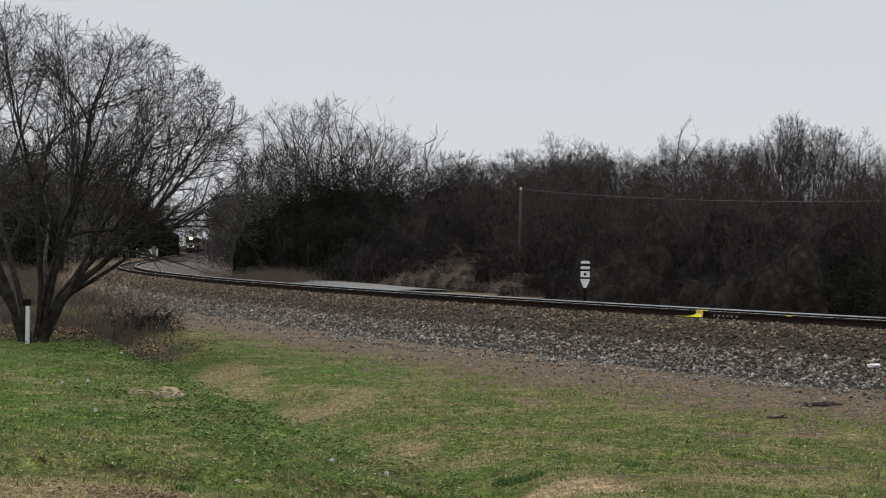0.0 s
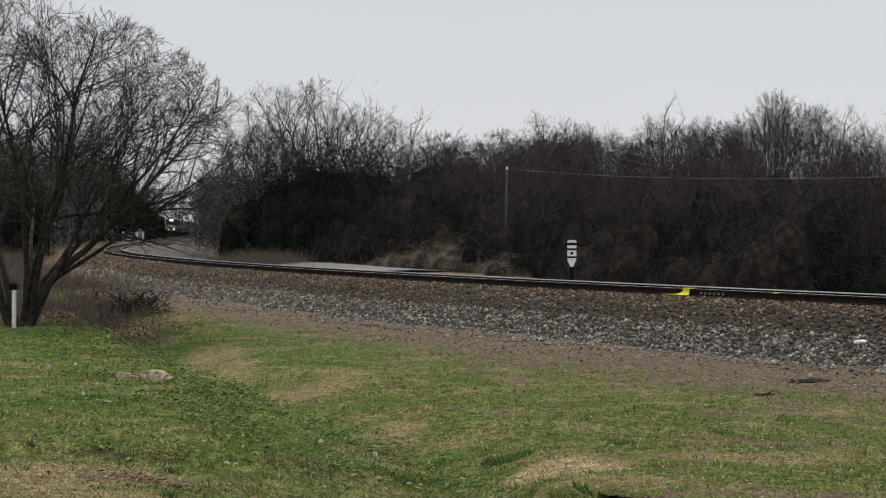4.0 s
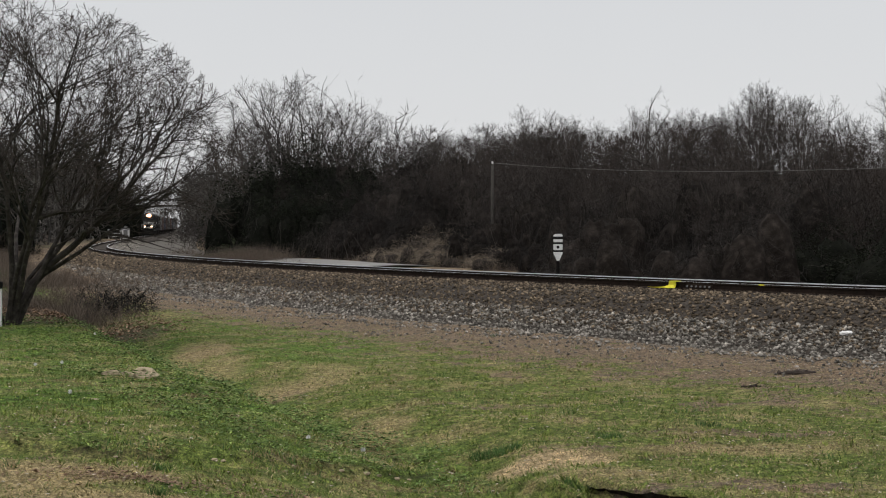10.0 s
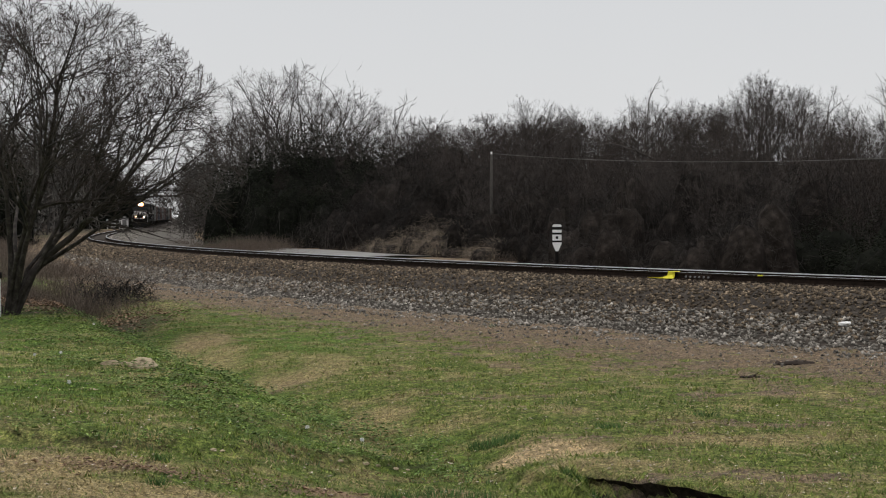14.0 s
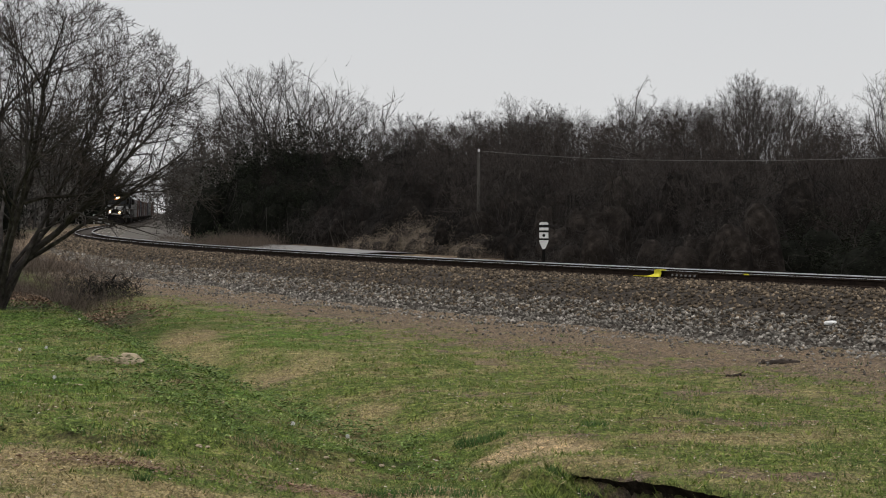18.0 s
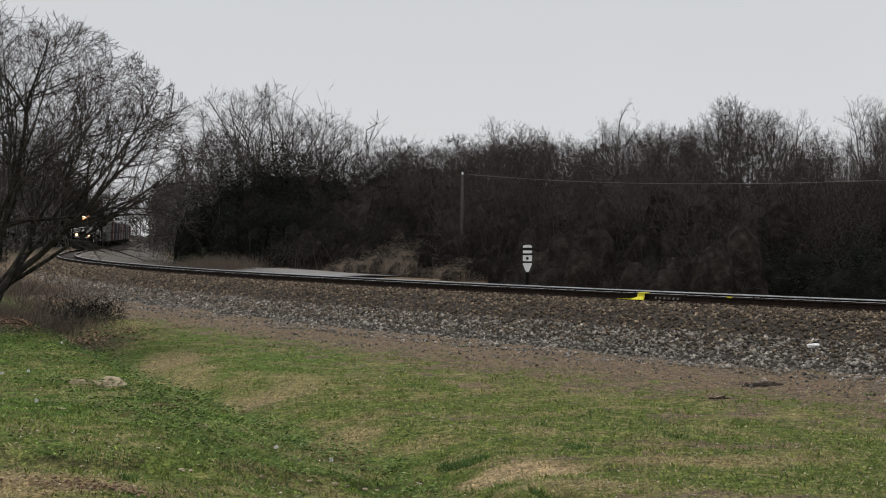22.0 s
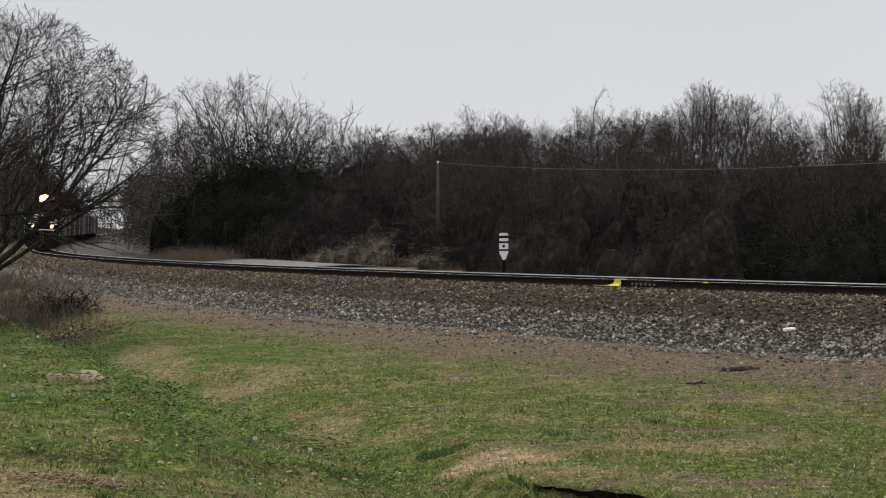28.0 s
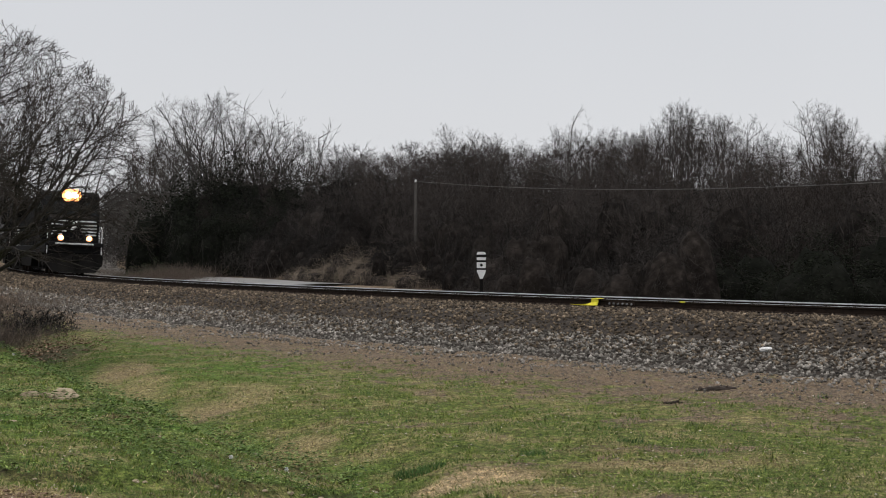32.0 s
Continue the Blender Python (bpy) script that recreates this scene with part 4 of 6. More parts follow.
    # the tall dark trees left of the far line: bearing, height in degrees
    for b, e in ((-9.75, 0.9), (-10.1, 1.8), (-10.5, 2.6), (-10.9, 3.3), (-11.4, 3.8), (-12.0, 4.2), (-12.7, 4.35), (-13.4, 4.3), (-14.2, 4.2), (-15.0, 4.1), (-15.9, 4.0), (-16.8, 3.9)):
        for d, f in ((352, 1.0), (362, 0.8), (344, 0.62)):
            bb = b - rng.uniform(0.0, 0.3)
            x, y = d * math.sin(radians(bb)), d * math.cos(radians(bb))
            if line_coords(x, y)[1][0] > -6.5:
                continue
            h = (EYE + d * math.tan(radians(e)) - gz(x, y)) * f
            stand(dark[2 * rng.randint(0, 1)], x, y, h / 8.0 * 1.25, rng.uniform(0, 6.28), tall=0.8)
            if f < 1:
                stand(gloom, x, y, h / 5.0, rng.uniform(0, 6.28))
    # thin trees far behind the line's end: bearing, distance, height in degrees
    for b, d, e in ((-9.6, 520, 1.5), (-9.3, 505, 1.7), (-9.0, 530, 1.9), (-8.7, 500, 1.9), (-8.4, 515, 2.1), (-8.1, 498, 2.1), (-7.8, 510, 2.3), (-7.5, 490, 2.4), (-9.45, 480, 1.1), (-8.85, 475, 1.4), (-8.25, 470, 1.6), (-7.65, 466, 1.9), (-8.6, 430, 1.4), (-8.0, 400, 1.9), (-7.7, 360, 2.2)):
        x, y = d * math.sin(radians(b)), d * math.cos(radians(b))
        stand(rng.choice(broad), x, y, (EYE + d * math.tan(radians(e)) - gz(x, y)) / 8.0, rng.uniform(0, 6.28))
    for s, n, h in ((67, 15.6, 1.5), (63.5, 16.0, 1.3), (71, 16.0, 1.2), (60.5, 16.2, 1.2), (57, 16.6, 1.1), (75, 16.5, 1.0), (69, 17.2, 2.0), (65, 17.4, 1.8)):
        p = line_at(s, n)
        stand(mound, p.x, p.y, 0.85, rng.uniform(0, 6.28), tall=1.3 * h / 3.4)
    # the broad evergreen hump at the wood's edge
    for s, n, h, w in ((27.5, 16.9, 3.1, 1.2), (24, 16.8, 3.5, 1.4), (20.5, 16.8, 3.9, 1.4), (17.5, 17, 4.2, 1.4), (14.5, 17, 4.3, 1.4)):
        p = line_at(s, n)
        stand(ever, p.x, p.y, w, rng.uniform(0, 6.28), tall=h / 4.0 / w)
    # growth behind the tree on the lawn's edge
    for x, y, h in ((-17, 50, 2.6), (-19.5, 53, 3.2), (-21, 55, 3.4), (-20.5, 62, 3.4), (-24, 66, 4.0), (-26, 76, 4.4)):
        stand(hump, x, y, h / 4.0, rng.uniform(0, 6.28))
        stand(rng.choice(dark), x + 1.0, y + 1.5, h / 4.5, rng.uniform(0, 6.28))
    # saplings, whips and vines that fill the slope between the trees
    g = Geo()
    nrng = np.random.default_rng(5)
    us, un = 8 + 134 * nrng.random(60000), 18 + 36 * nrng.random(60000) ** 1.2
    uh = np.interp(us, LS, LH)
    ux, uy = np.interp(us, LS, LX) + un * np.cos(uh), np.interp(us, LS, LY) + un * np.sin(uh)
    seen = np.degrees(np.arctan2(ux, uy)) < 21.5
    ux, uy = ux[seen][:6500], uy[seen][:6500]
    uz = ground_z(ux, uy)
    for x, y, z0 in zip(ux.tolist(), uy.tolist(), uz.tolist()):
        room = crown_height(x, y, SKY_D) - z0
        h = min(room, rng.uniform(0.35, 1.03) * room, 9.0) + 0.3
        root = Vector((x, y, z0 - 0.2 + 0.35 * h * rng.random()))
        q, _ = bent(rng, root, Vector((rng.gauss(0, 0.35), rng.gauss(0, 0.35), 1)), max(0.8, h * 0.72), 3, 0.2, 0.0)
        w = rng.uniform(0.012, 0.03)
        g.ribbon(q, w, any_way(rng, 0.1))
        twigs(rng, g, q, 6, 0.22 * h + 0.25, w * 0.6, 0.03, 0)
    ob = new("woodland_undergrowth", g.mesh("woodland_undergrowth", WHIPS))
    tagged(ob, "thin bare saplings and vines filling the wood", "undergrowth", kind="stuff")
    # far woods on both sides of the line
    g = Geo()
    spots = []
    s = 125.0
    while s < 470:
        near = 17 - 8 * min(1.0, max(0.0, (s - 150) / 120))
        for n in (near, near + 4, near + 10, near + 18):
            spots.append((s + rng.uniform(-3, 3), n + rng.uniform(-1.5, 2.0)))
        s += 7.0 if s < 250 else 10.0
    s = 85.0
    while s < 450:
        for n in (-12.5, -17, -23, -30):
            spots.append((s + rng.uniform(-3, 3), n + rng.uniform(-2.0, 2.0)))
        s += 6.0 if s < 250 else 11.0
    behind = [(rng.uniform(-13.5, -7.0), rng.uniform(500, 580)) for _ in range(42)]
    for p in [line_at(s, n) for s, n in spots] + [Vector((d * math.sin(radians(b)), d * math.cos(radians(b)), 0)) for b, d in behind]:
        z0 = gz(p.x, p.y)
        top = crown_height(p.x, p.y, SKY_C if rng.random() < 0.4 else SKY_D) * rng.uniform(0.85, 1.02)
        h = min(17.0, max(3.0, top - z0))
        w = 0.05 + 0.0003 * p.y
        root = Vector((p.x, p.y, z0 - 0.3))
        pts, _ = bent(rng, root, Vector((rng.gauss(0, 0.06), rng.gauss(0, 0.06), 1)), h * 0.88, 6, 0.06, 0.05)
        g.tube(pts, [h * 0.011 * (1 - 0.15 * j) for j in range(7)], 4)
        for i in range(20):
            j = rng.randint(1, 5)
            L = h * rng.uniform(0.16, 0.34)
            q, _ = bent(rng, pts[j].lerp(pts[j + 1], rng.random()), side_way(rng, Vector((0, 0, 1)), rng.uniform(0.5, 1.3)), L, 2, 0.2, 0.1)
            g.ribbon(q, w, any_way(rng, 0.3))
            twigs(rng, g, q, 5, L * 0.5, w * 0.8, 0.05, 0)
        for i in range(30):
            c = Vector((p.x + rng.gauss(0, 1.8), p.y + rng.gauss(0, 1.8), z0 + abs(rng.gauss(0, 0.3)) * h))
            q, _ = bent(rng, c, any_way(rng, 0.8), rng.uniform(0.8, 2.2), 2, 0.3, 0)
            g.ribbon(q, w * 2.2, any_way(rng))
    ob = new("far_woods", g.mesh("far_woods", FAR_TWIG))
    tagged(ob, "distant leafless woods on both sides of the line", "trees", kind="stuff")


WHIPS = material("brown_whips", [(0.013, 0.0109, 0.0098), (0.034, 0.029, 0.026), (0.105, 0.092, 0.083)], 0.2, rough=0.95, bump=0, per_piece=0.35)
# paler and greyer than near twigs: distance haze put into the colour
FAR_TWIG = material("hazed_far_twigs", [(0.045, 0.042, 0.039), (0.095, 0.088, 0.080)], 0.2, rough=0.95, bump=0, per_piece=0.4)
build_woods()


# ---- the tree by the white post ----
def build_near_tree():
    rng = random.Random(7)
    bx, by = -8.75, 32.6
    tree = tagged(empty("bare_tree", Matrix.Translation((bx, by, gz(bx, by) - 0.1))), "many-stemmed bare tree with dense spreading twigs at the lawn's edge", "tree")
    crown = Geo()
    reach = dome(-0.8, 3.3, 5.95, 4.05, 0.06, 1.85)
    # direction round the foot, lean from upright, thickness; the low ones reach out over the lawn's edge
    limbs = [(-0.1, 0.80, 0.092), (0.3, 0.62, 0.075), (-0.55, 0.66, 0.07), (0.05, 0.40, 0.095), (0.9, 0.45, 0.06), (-0.9, 0.22, 0.075), (2.2, 0.42, 0.08), (2.9, 0.72, 0.085), (3.5, 0.35, 0.09), (4.2, 0.62, 0.07), (1.5, 0.75, 0.06), (5.2, 0.5, 0.06), (0.25, 0.74, 0.06), (0.6, 0.8, 0.05), (-0.25, 0.62, 0.06)]
    for i, (a, lean, thick) in enumerate(limbs):
        d = Vector((math.cos(a) * math.sin(lean), math.sin(a) * math.sin(lean), math.cos(lean)))
        g = Geo()
        low = Vector((d.x * 0.55, d.y * 0.55, 1.0))
        q, _ = bent(rng, Vector((math.cos(a) * 0.13, math.sin(a) * 0.13, -0.15)), low, rng.uniform(1.15, 1.4) if lean > 0.7 else rng.uniform(0.45, 0.95), 3, 0.05)
        g.tube(q, [thick * 1.3, thick * 1.12, thick * 1.04, thick], 8)
        bough(rng, g, crown, q[-1], d, 7.5, thick * 0.92, 0, (10, 7, 6, 3), reach, 3, 0.0102, -0.008 if lean > 0.7 else 0.008, 0.10, 0.26)
        part("limb", g, BARK, tree)
    part("crown", crown, TWIG, tree, "fine dark twigs")
    return tree


build_near_tree()


# ---- small things along the track ----
def build_marker():
    p = line_at(24.6, 2.7)
    z0 = gz(p.x, p.y) - 0.1
    sign = tagged(empty("track_marker", Matrix.Translation((p.x, p.y, z0)) @ Matrix.Rotation(radians(-6), 4, "Z")), "white pointed track marker with black bands and dot on post", "railway sign")
    g = Geo()
    lift = RAIL_Z + 0.30 - z0
    g.box((-0.05, 0.005, 0), (0.05, 0.075, lift + 0.80), 0.01)
    part("post", g, DARK_STEEL, sign, "dark square post")
    W, H = 0.175, 0.87

    def plate(name, outline, mat, y0, y1, label):
        q = Geo()
        for y in (y0, y1):
            for a, b in outline:
                q.v.append(Vector((a * 0.82, y, lift + 0.02 + b * 0.96)))
        k = len(outline)
        q.f.append(tuple(range(k)))
        q.f.append(tuple(reversed(range(k, 2 * k))))
        for i in range(k):
            q.f.append((i, i + k, (i + 1) % k + k, (i + 1) % k))
        return part(name, q, mat, sign, label)

    plate("backing", [(-W, 0.24), (-0.05, 0.0), (0.05, 0.0), (W, 0.24), (W, H - 0.05), (W - 0.06, H), (-W + 0.06, H), (-W, H - 0.05)], BLACK, 0.0, -0.008, "black sign plate")
    plate("band", [(-W + 0.06, H - 0.004), (-W + 0.004, H - 0.05), (-W + 0.004, H - 0.09), (W - 0.004, H - 0.09), (W - 0.004, H - 0.05), (W - 0.06, H - 0.004)][::-1], WHITE, -0.008, -0.014, "white top band")
    plate("band", [(-W + 0.004, 0.60), (W - 0.004, 0.60), (W - 0.004, 0.69), (-W + 0.004, 0.69)], WHITE, -0.008, -0.014, "white band")
    plate("band", [(-W + 0.004, 0.345), (W - 0.004, 0.345), (W - 0.004, 0.535), (-W + 0.004, 0.535)], WHITE, -0.008, -0.014, "white band with a black dot")
    plate("point", [(-W + 0.004, 0.24), (-0.05, 0.005), (0.05, 0.005), (W - 0.004, 0.24), (W - 0.004, 0.285), (-W + 0.004, 0.285)], WHITE, -0.008, -0.014, "white pointed tip")
    q = Geo()
    q.disc((0, -0.016, lift + 0.442), (0, 1, 0), 0.045, 0.006, 18)
    part("dot", q, BLACK, sign, "black dot")


build_marker()


def build_post():
    x, y = -8.62, 31.75
    ob = tagged(empty("marker_post", Matrix.Translation((x, y, gz(x, y) - 0.1))), "slim white plastic marker post with a dark cap in the grass", "post")
    g = Geo()
    g.box((-0.04, -0.035, 0), (0.04, 0.035, 0.90), 0.008)
    part("shaft", g, WHITE, ob)
    g = Geo()
    g.box((-0.10, -0.045, 0.89), (0.055, 0.045, 1.03), 0.012)
    part("cap", g, BLACK, ob, "black cap")


build_post()


def build_clamp():
    """The yellow flag clamped on the near rail, with its strap trailing."""
    ob = empty("rail_flag", Matrix.Translation(line_at(15.1, -0.7525)) @ Matrix.Rotation(line_heading(15.1) + math.pi / 2, 4, "Z"))
    tagged(ob, "yellow rail clamp flag with a pale trailing strap", "track flag")
    g = Geo()
    outline = [(0.0, 0.006), (0.17, 0.006), (0.18, -0.07), (0.21, -0.15), (0.0, -0.155), (-0.30, -0.16), (-0.15, -0.13), (-0.03, -0.085)]
    for yy in (0.10, 0.16):
        for a, b in outline:
            g.v.append(Vector((-a, yy + (0.06 if b < -0.12 else 0), b)))
    k = len(outline)
    g.f += [tuple(range(k)), tuple(reversed(range(k, 2 * k)))] + [(i, i + k, (i + 1) % k + k, (i + 1) % k) for i in range(k)]
    part("flag", g, YELLOW, ob)
    g = Geo()
    g.box((-0.20, -0.05, 0.002), (0.0, 0.17, 0.02), 0.006)
    part("clamp", g, YELLOW, ob)
    g = Geo()
    g.ribbon([Vector((0.1, 0.19, -0.135)), Vector((0.28, 0.22, -0.145)), Vector((0.42, 0.27, -0.145)), Vector((0.58, 0.33, -0.135))], 0.04, Vector((0, 0.3, 1)).normalized())
    part("strap", g, YELLOW, ob, "thin pale yellow strap")


def build_rail_paint():
    p = line_at(12.2, -0.7525)
    ob = empty("paint_mark", Matrix.Translation(p) @ Matrix.Rotation(line_heading(12.2) + math.pi / 2, 4, "Z"))
    tagged(ob, "faded yellow paint mark on the rail", "paint mark")
    g = Geo()
    g.box((-0.08, 0.030, -0.024), (0.08, 0.043, 0.007), 0.003)
    part("mark", g, YELLOW, ob)


def build_joint():
    ob = empty("joint_bar", Matrix.Translation(line_at(14.2, -0.7525)) @ Matrix.Rotation(line_heading(14.2) + math.pi / 2, 4, "Z"))
    tagged(ob, "bolted rail joint bar with greyish bolts", "rail joint")
    g = Geo()
    g.box((-0.45, 0.012, -0.145), (0.45, 0.05, -0.05), 0.01)
    part("bar", g, RAIL_RUST, ob)
    for i in range(6):
        g = Geo()
        g.disc((-0.38 + 0.152 * i, 0.062, -0.098), (0, 1, 0), 0.026, 0.035, 6)
        part("bolt", g, CAR_GREY, ob, "greyish worn bolt")


build_clamp()
build_rail_paint()
build_joint()


def build_gully_bank():
    """The undercut far edge of the washed-out ditch: bare soil with a ragged lip, the overhang's shade put into its
    dark colour.
    """
    rng = random.Random(17)
    lip = [(1.36, 14.45), (1.56, 14.15), (1.85, 13.7), (2.2, 13.22), (2.67, 12.7), (3.3, 12.1)]
    g = Geo()
    rows = 5
    pts = []
    for (ax, ay), (bx, by) in zip(lip, lip[1:]):
        for i in range(7):
            t = i / 7
            pts.append((ax + (bx - ax) * t, ay + (by - ay) * t))
    for i, (x, y) in enumerate(pts):
        x, y = x + 0.025 * math.sin(i * 0.6) + 0.012 * math.sin(i * 2.3), y + 0.03 * math.sin(i * 0.7 + 1) + 0.012 * math.sin(i * 2.9)
        fade = min(1.0, (i / 16) ** 1.3)
        top = gz(x + 0.25, y + 0.30) - 0.004 - 0.10 * (1 - fade)
        for j in range(rows):
            d = j / (rows - 1)
            back = 0.26 * (1 - d) ** 0.5 + 0.16 * math.sin(math.pi * d) - 0.06
            jit = 0.008 * rng.gauss(0, 1)
            g.v.append(Vector((x + 0.6 * back + jit, y + 0.75 * back + jit, top - 0.36 * d * fade + 0.008 * rng.gauss(0, 1))))
        # the floor of the washout, its shade put into the dark soil colour
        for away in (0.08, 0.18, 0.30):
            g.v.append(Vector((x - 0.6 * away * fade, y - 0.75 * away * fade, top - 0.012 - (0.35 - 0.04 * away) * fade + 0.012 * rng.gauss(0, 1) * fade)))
    rows += 3
    n = len(pts)
    for i in range(n - 1):
        for j in range(rows - 1):
            a = i * rows + j
            g.f.append((a, a + 1, a + rows + 1, a + rows))
    ob = new("eroded_bank", g.mesh("eroded_bank", GULLY_SOIL_SHADE))
    tagged(ob, "dark undercut soil edge of the washed-out ditch", "ditch", kind="structure")


# soil darkened by the shade of the overhang, painted into the colour
GULLY_SOIL_SHADE = material("gully_soil_shade", [(0.008, 0.006, 0.005), (0.022, 0.017, 0.013), (0.05, 0.04, 0.03)], 9, rough=0.95, bump=0.9, bump_scale=30, spec=0.1)
build_gully_bank()


def boulder(name, label, x, y, size, mat, seed, category="rock", sink=0.3):
    rng = random.Random(seed)
    bm = bmesh.new()
    bmesh.ops.create_icosphere(bm, subdivisions=3, radius=1)
    off = Vector((seed * 3.1, 1.7, 0.3))
    for v in bm.verts:
        v.co *= 1 + 0.32 * noise.noise(v.co * 1.3 + off) + 0.12 * noise.noise(v.co * 4 + off)
        v.co = Vector((v.co.x * size[0], v.co.y * size[1], v.co.z * size[2]))
    me = bpy.data.meshes.new(name)
    bm.to_mesh(me)
    bm.free()
    me.materials.append(mat)
    ob = new(name, me)
    ob.matrix_world = Matrix.Translation((x, y, gz(x, y) + size[2] * (0.5 - sink))) @ Matrix.Rotation(rng.uniform(-0.3, 0.3), 4, "Z")
    return tagged(ob, label, category)


boulder("rock", "buff half-buried stone in the weedy bank", -3.70, 20.75, (0.22, 0.16, 0.12), SANDSTONE, 3, sink=0.62)
boulder("rock", "flat pale stone edge half-buried in the bank", -4.12, 20.95, (0.2, 0.09, 0.06), SANDSTONE, 4, sink=0.6)
boulder("rock", "small pale stone lying in the grass", -3.79, 17.99, (0.07, 0.035, 0.02), SANDSTONE, 5)
boulder("rock", "small buff stone in the weeds", -2.05, 17.3, (0.05, 0.04, 0.03), SANDSTONE, 6)
for i, (x, s) in enumerate(((-2.75, 0.03), (-1.9, 0.045), (-1.82, 0.035), (-0.75, 0.04), (-0.5, 0.05), (-0.38, 0.04), (-0.2, 0.045), (-0.08, 0.035), (-1.2, 0.03))):
    boulder("stone", "small pale stone along the grassy ledge", x, float(ledge_y(x)) - 0.02, (s * 0.75, s * 0.55, s * 0.4), SANDSTONE, 20 + i)
pebble = boulder("white_stone", "whitish stone lying on the grey ballast", 8.11, 28.52, (0.12, 0.09, 0.055), WHITE, 8)
pebble.location.z = -0.30


DANDELIONS = [(-1.14, 15.95), (-0.56, 15.79), (-5.81, 27.64), (-5.17, 20.75), (-4.98, 21.47), (-3.91, 17.24)]


def build_dandelion(x, y):
    ob = tagged(empty("dandelion", Matrix.Translation((x, y, gz(x, y)))), "white dandelion seed head in the grass", "flower", "dandelions on the lawn")
    g = Geo()
    g.tube([Vector((0, 0, -0.02)), Vector((0.008, 0, 0.07)), Vector((0.012, 0.004, 0.14))], [0.004, 0.0035, 0.003], 5)
    part("stalk", g, WEED_LEAF, ob)
    g = Geo()
    rng = random.Random(int(x * 100))
    for i in range(90):
        d = any_way(rng)
        c = Vector((0.012, 0.004, 0.15))
        g.ribbon([c, c + d * 0.014, c + d * 0.026], 0.009, any_way(rng))
    part("seed_head", g, WHITE, ob, "fluffy white seed head")


for x, y in DANDELIONS:
    build_dandelion(x, y)


def build_log(x, y, length, thick, turn, seed):
    rng = random.Random(seed)
    g = Geo()
    pts = [Vector((length * (i / 8 - 0.5), 0.02 * math.sin(i * 1.3), thick * 0.6 + 0.012 * rng.gauss(0, 1))) for i in range(9)]
    g.tube(pts, [thick * (0.55 + 0.45 * math.sin(0.35 + 2.4 * i / 8)) * rng.uniform(0.85, 1.15) for i in range(9)], 8, cap=True)
    g.tube([pts[5], pts[5] + Vector((0.10, -0.03, 0.07))], [thick * 0.4, thick * 0.2], 5, cap=True)
    ob = new("fallen_branch", g.mesh("fallen_branch", OLD_LOG))
    ob.matrix_world = Matrix.Translation((x, y, gz(x, y))) @ Matrix.Rotation(turn, 4, "Z")
    return tagged(ob, "dark rotten branch lying on bare soil", "branch")


build_log(6.15, 24.5, 0.70, 0.05, 0.35, 2)
build_log(4.95, 22.4, 0.30, 0.02, 0.2, 4)


# ---- pole and wire ----
def build_pole():
    p = line_at(63.4, 19.0)
    z0 = gz(p.x, p.y) - 0.3
    pole = tagged(empty("utility_pole", Matrix.Translation((p.x, p.y, z0))), "weathered grey wooden utility pole before the wood", "utility pole")
    b = math.degrees(math.atan2(p.x, p.y))
    top = EYE + math.hypot(p.x, p.y) * math.tan(radians(2.55)) - z0
    g = Geo()
    g.tube([Vector((0, 0, 0)), Vector((0, 0, top * 0.5)), Vector((0, 0, top))], [0.10, 0.09, 0.075], 10, cap=True)
    part("shaft", g, WOOD_GREY, pole)
    g = Geo()
    g.disc((0.0, -0.02, top + 0.12), (0, 0, 1), 0.05, 0.14, 8)
    part("insulator", g, WHITE, pole, "pale insulator")
    q = line_at(14, 19.0)
    ends = [Vector((p.x, p.y, z0 + top + 0.1)), Vector((q.x, q.y, 4.1))]
    g = Geo()
    pts = []
    for i in range(25):
        t = i / 24
        c = ends[0].lerp(ends[1], t)
        pts.append(c - Vector((0, 0, 4 * 0.55 * t * (1 - t))))
    g.tube(pts, [0.011] * 25, 4)
    w = new("overhead_wire", g.mesh("overhead_wire", WIRE))
    tagged(w, "thin grey overhead wire along the wood's edge", "wire")


build_pole()


# ---- far end of the line ----
def build_cabin():
    p = line_at(318, -4.8)
    ob = tagged(empty("signal_cabinet", Matrix.Translation((p.x, p.y, gz(p.x, p.y) - 0.2)) @ Matrix.Rotation(line_heading(318), 4, "Z")), "white metal signal cabinet beside the distant track", "cabinet")
    g = Geo()
    g.box((-0.8, -0.7, 0), (0.8, 0.7, 2.3), 0.03)
    part("body", g, WHITE, ob)
    g = Geo()
    g.box((-0.95, -0.85, 2.3), (0.95, 0.85, 2.42), 0.02)
    g.box((-0.35, -0.3, 2.42), (0.35, 0.3, 2.85), 0.03)
    part("roof", g, CAR_GREY, ob, "grey roof with a vent")
    g = Geo()
    g.box((-0.45, -0.73, 0.25), (0.45, -0.70, 2.1), 0.01)
    part("door", g, CAR_GREY, ob)
    q = line_at(314, -6.9)
    fence = tagged(empty("rail_fence", Matrix.Translation((q.x, q.y, gz(q.x, q.y) - 0.1)) @ Matrix.Rotation(line_heading(314), 4, "Z")), "short white board fence by the cabinet", "fence")
    for i in range(3):
        g = Geo()
        g.box((-1.5, -0.03, 0.5 + 0.7 * i), (1.5, 0.03, 0.68 + 0.7 * i), 0.01)
        part("board", g, WHITE, fence)
    for i in range(2):
        g = Geo()
        g.box((-1.3 + 2.5 * i, 0.03, 0), (-1.18 + 2.5 * i, 0.15, 2.2), 0.01)
        part("post", g, WHITE, fence)


build_cabin()


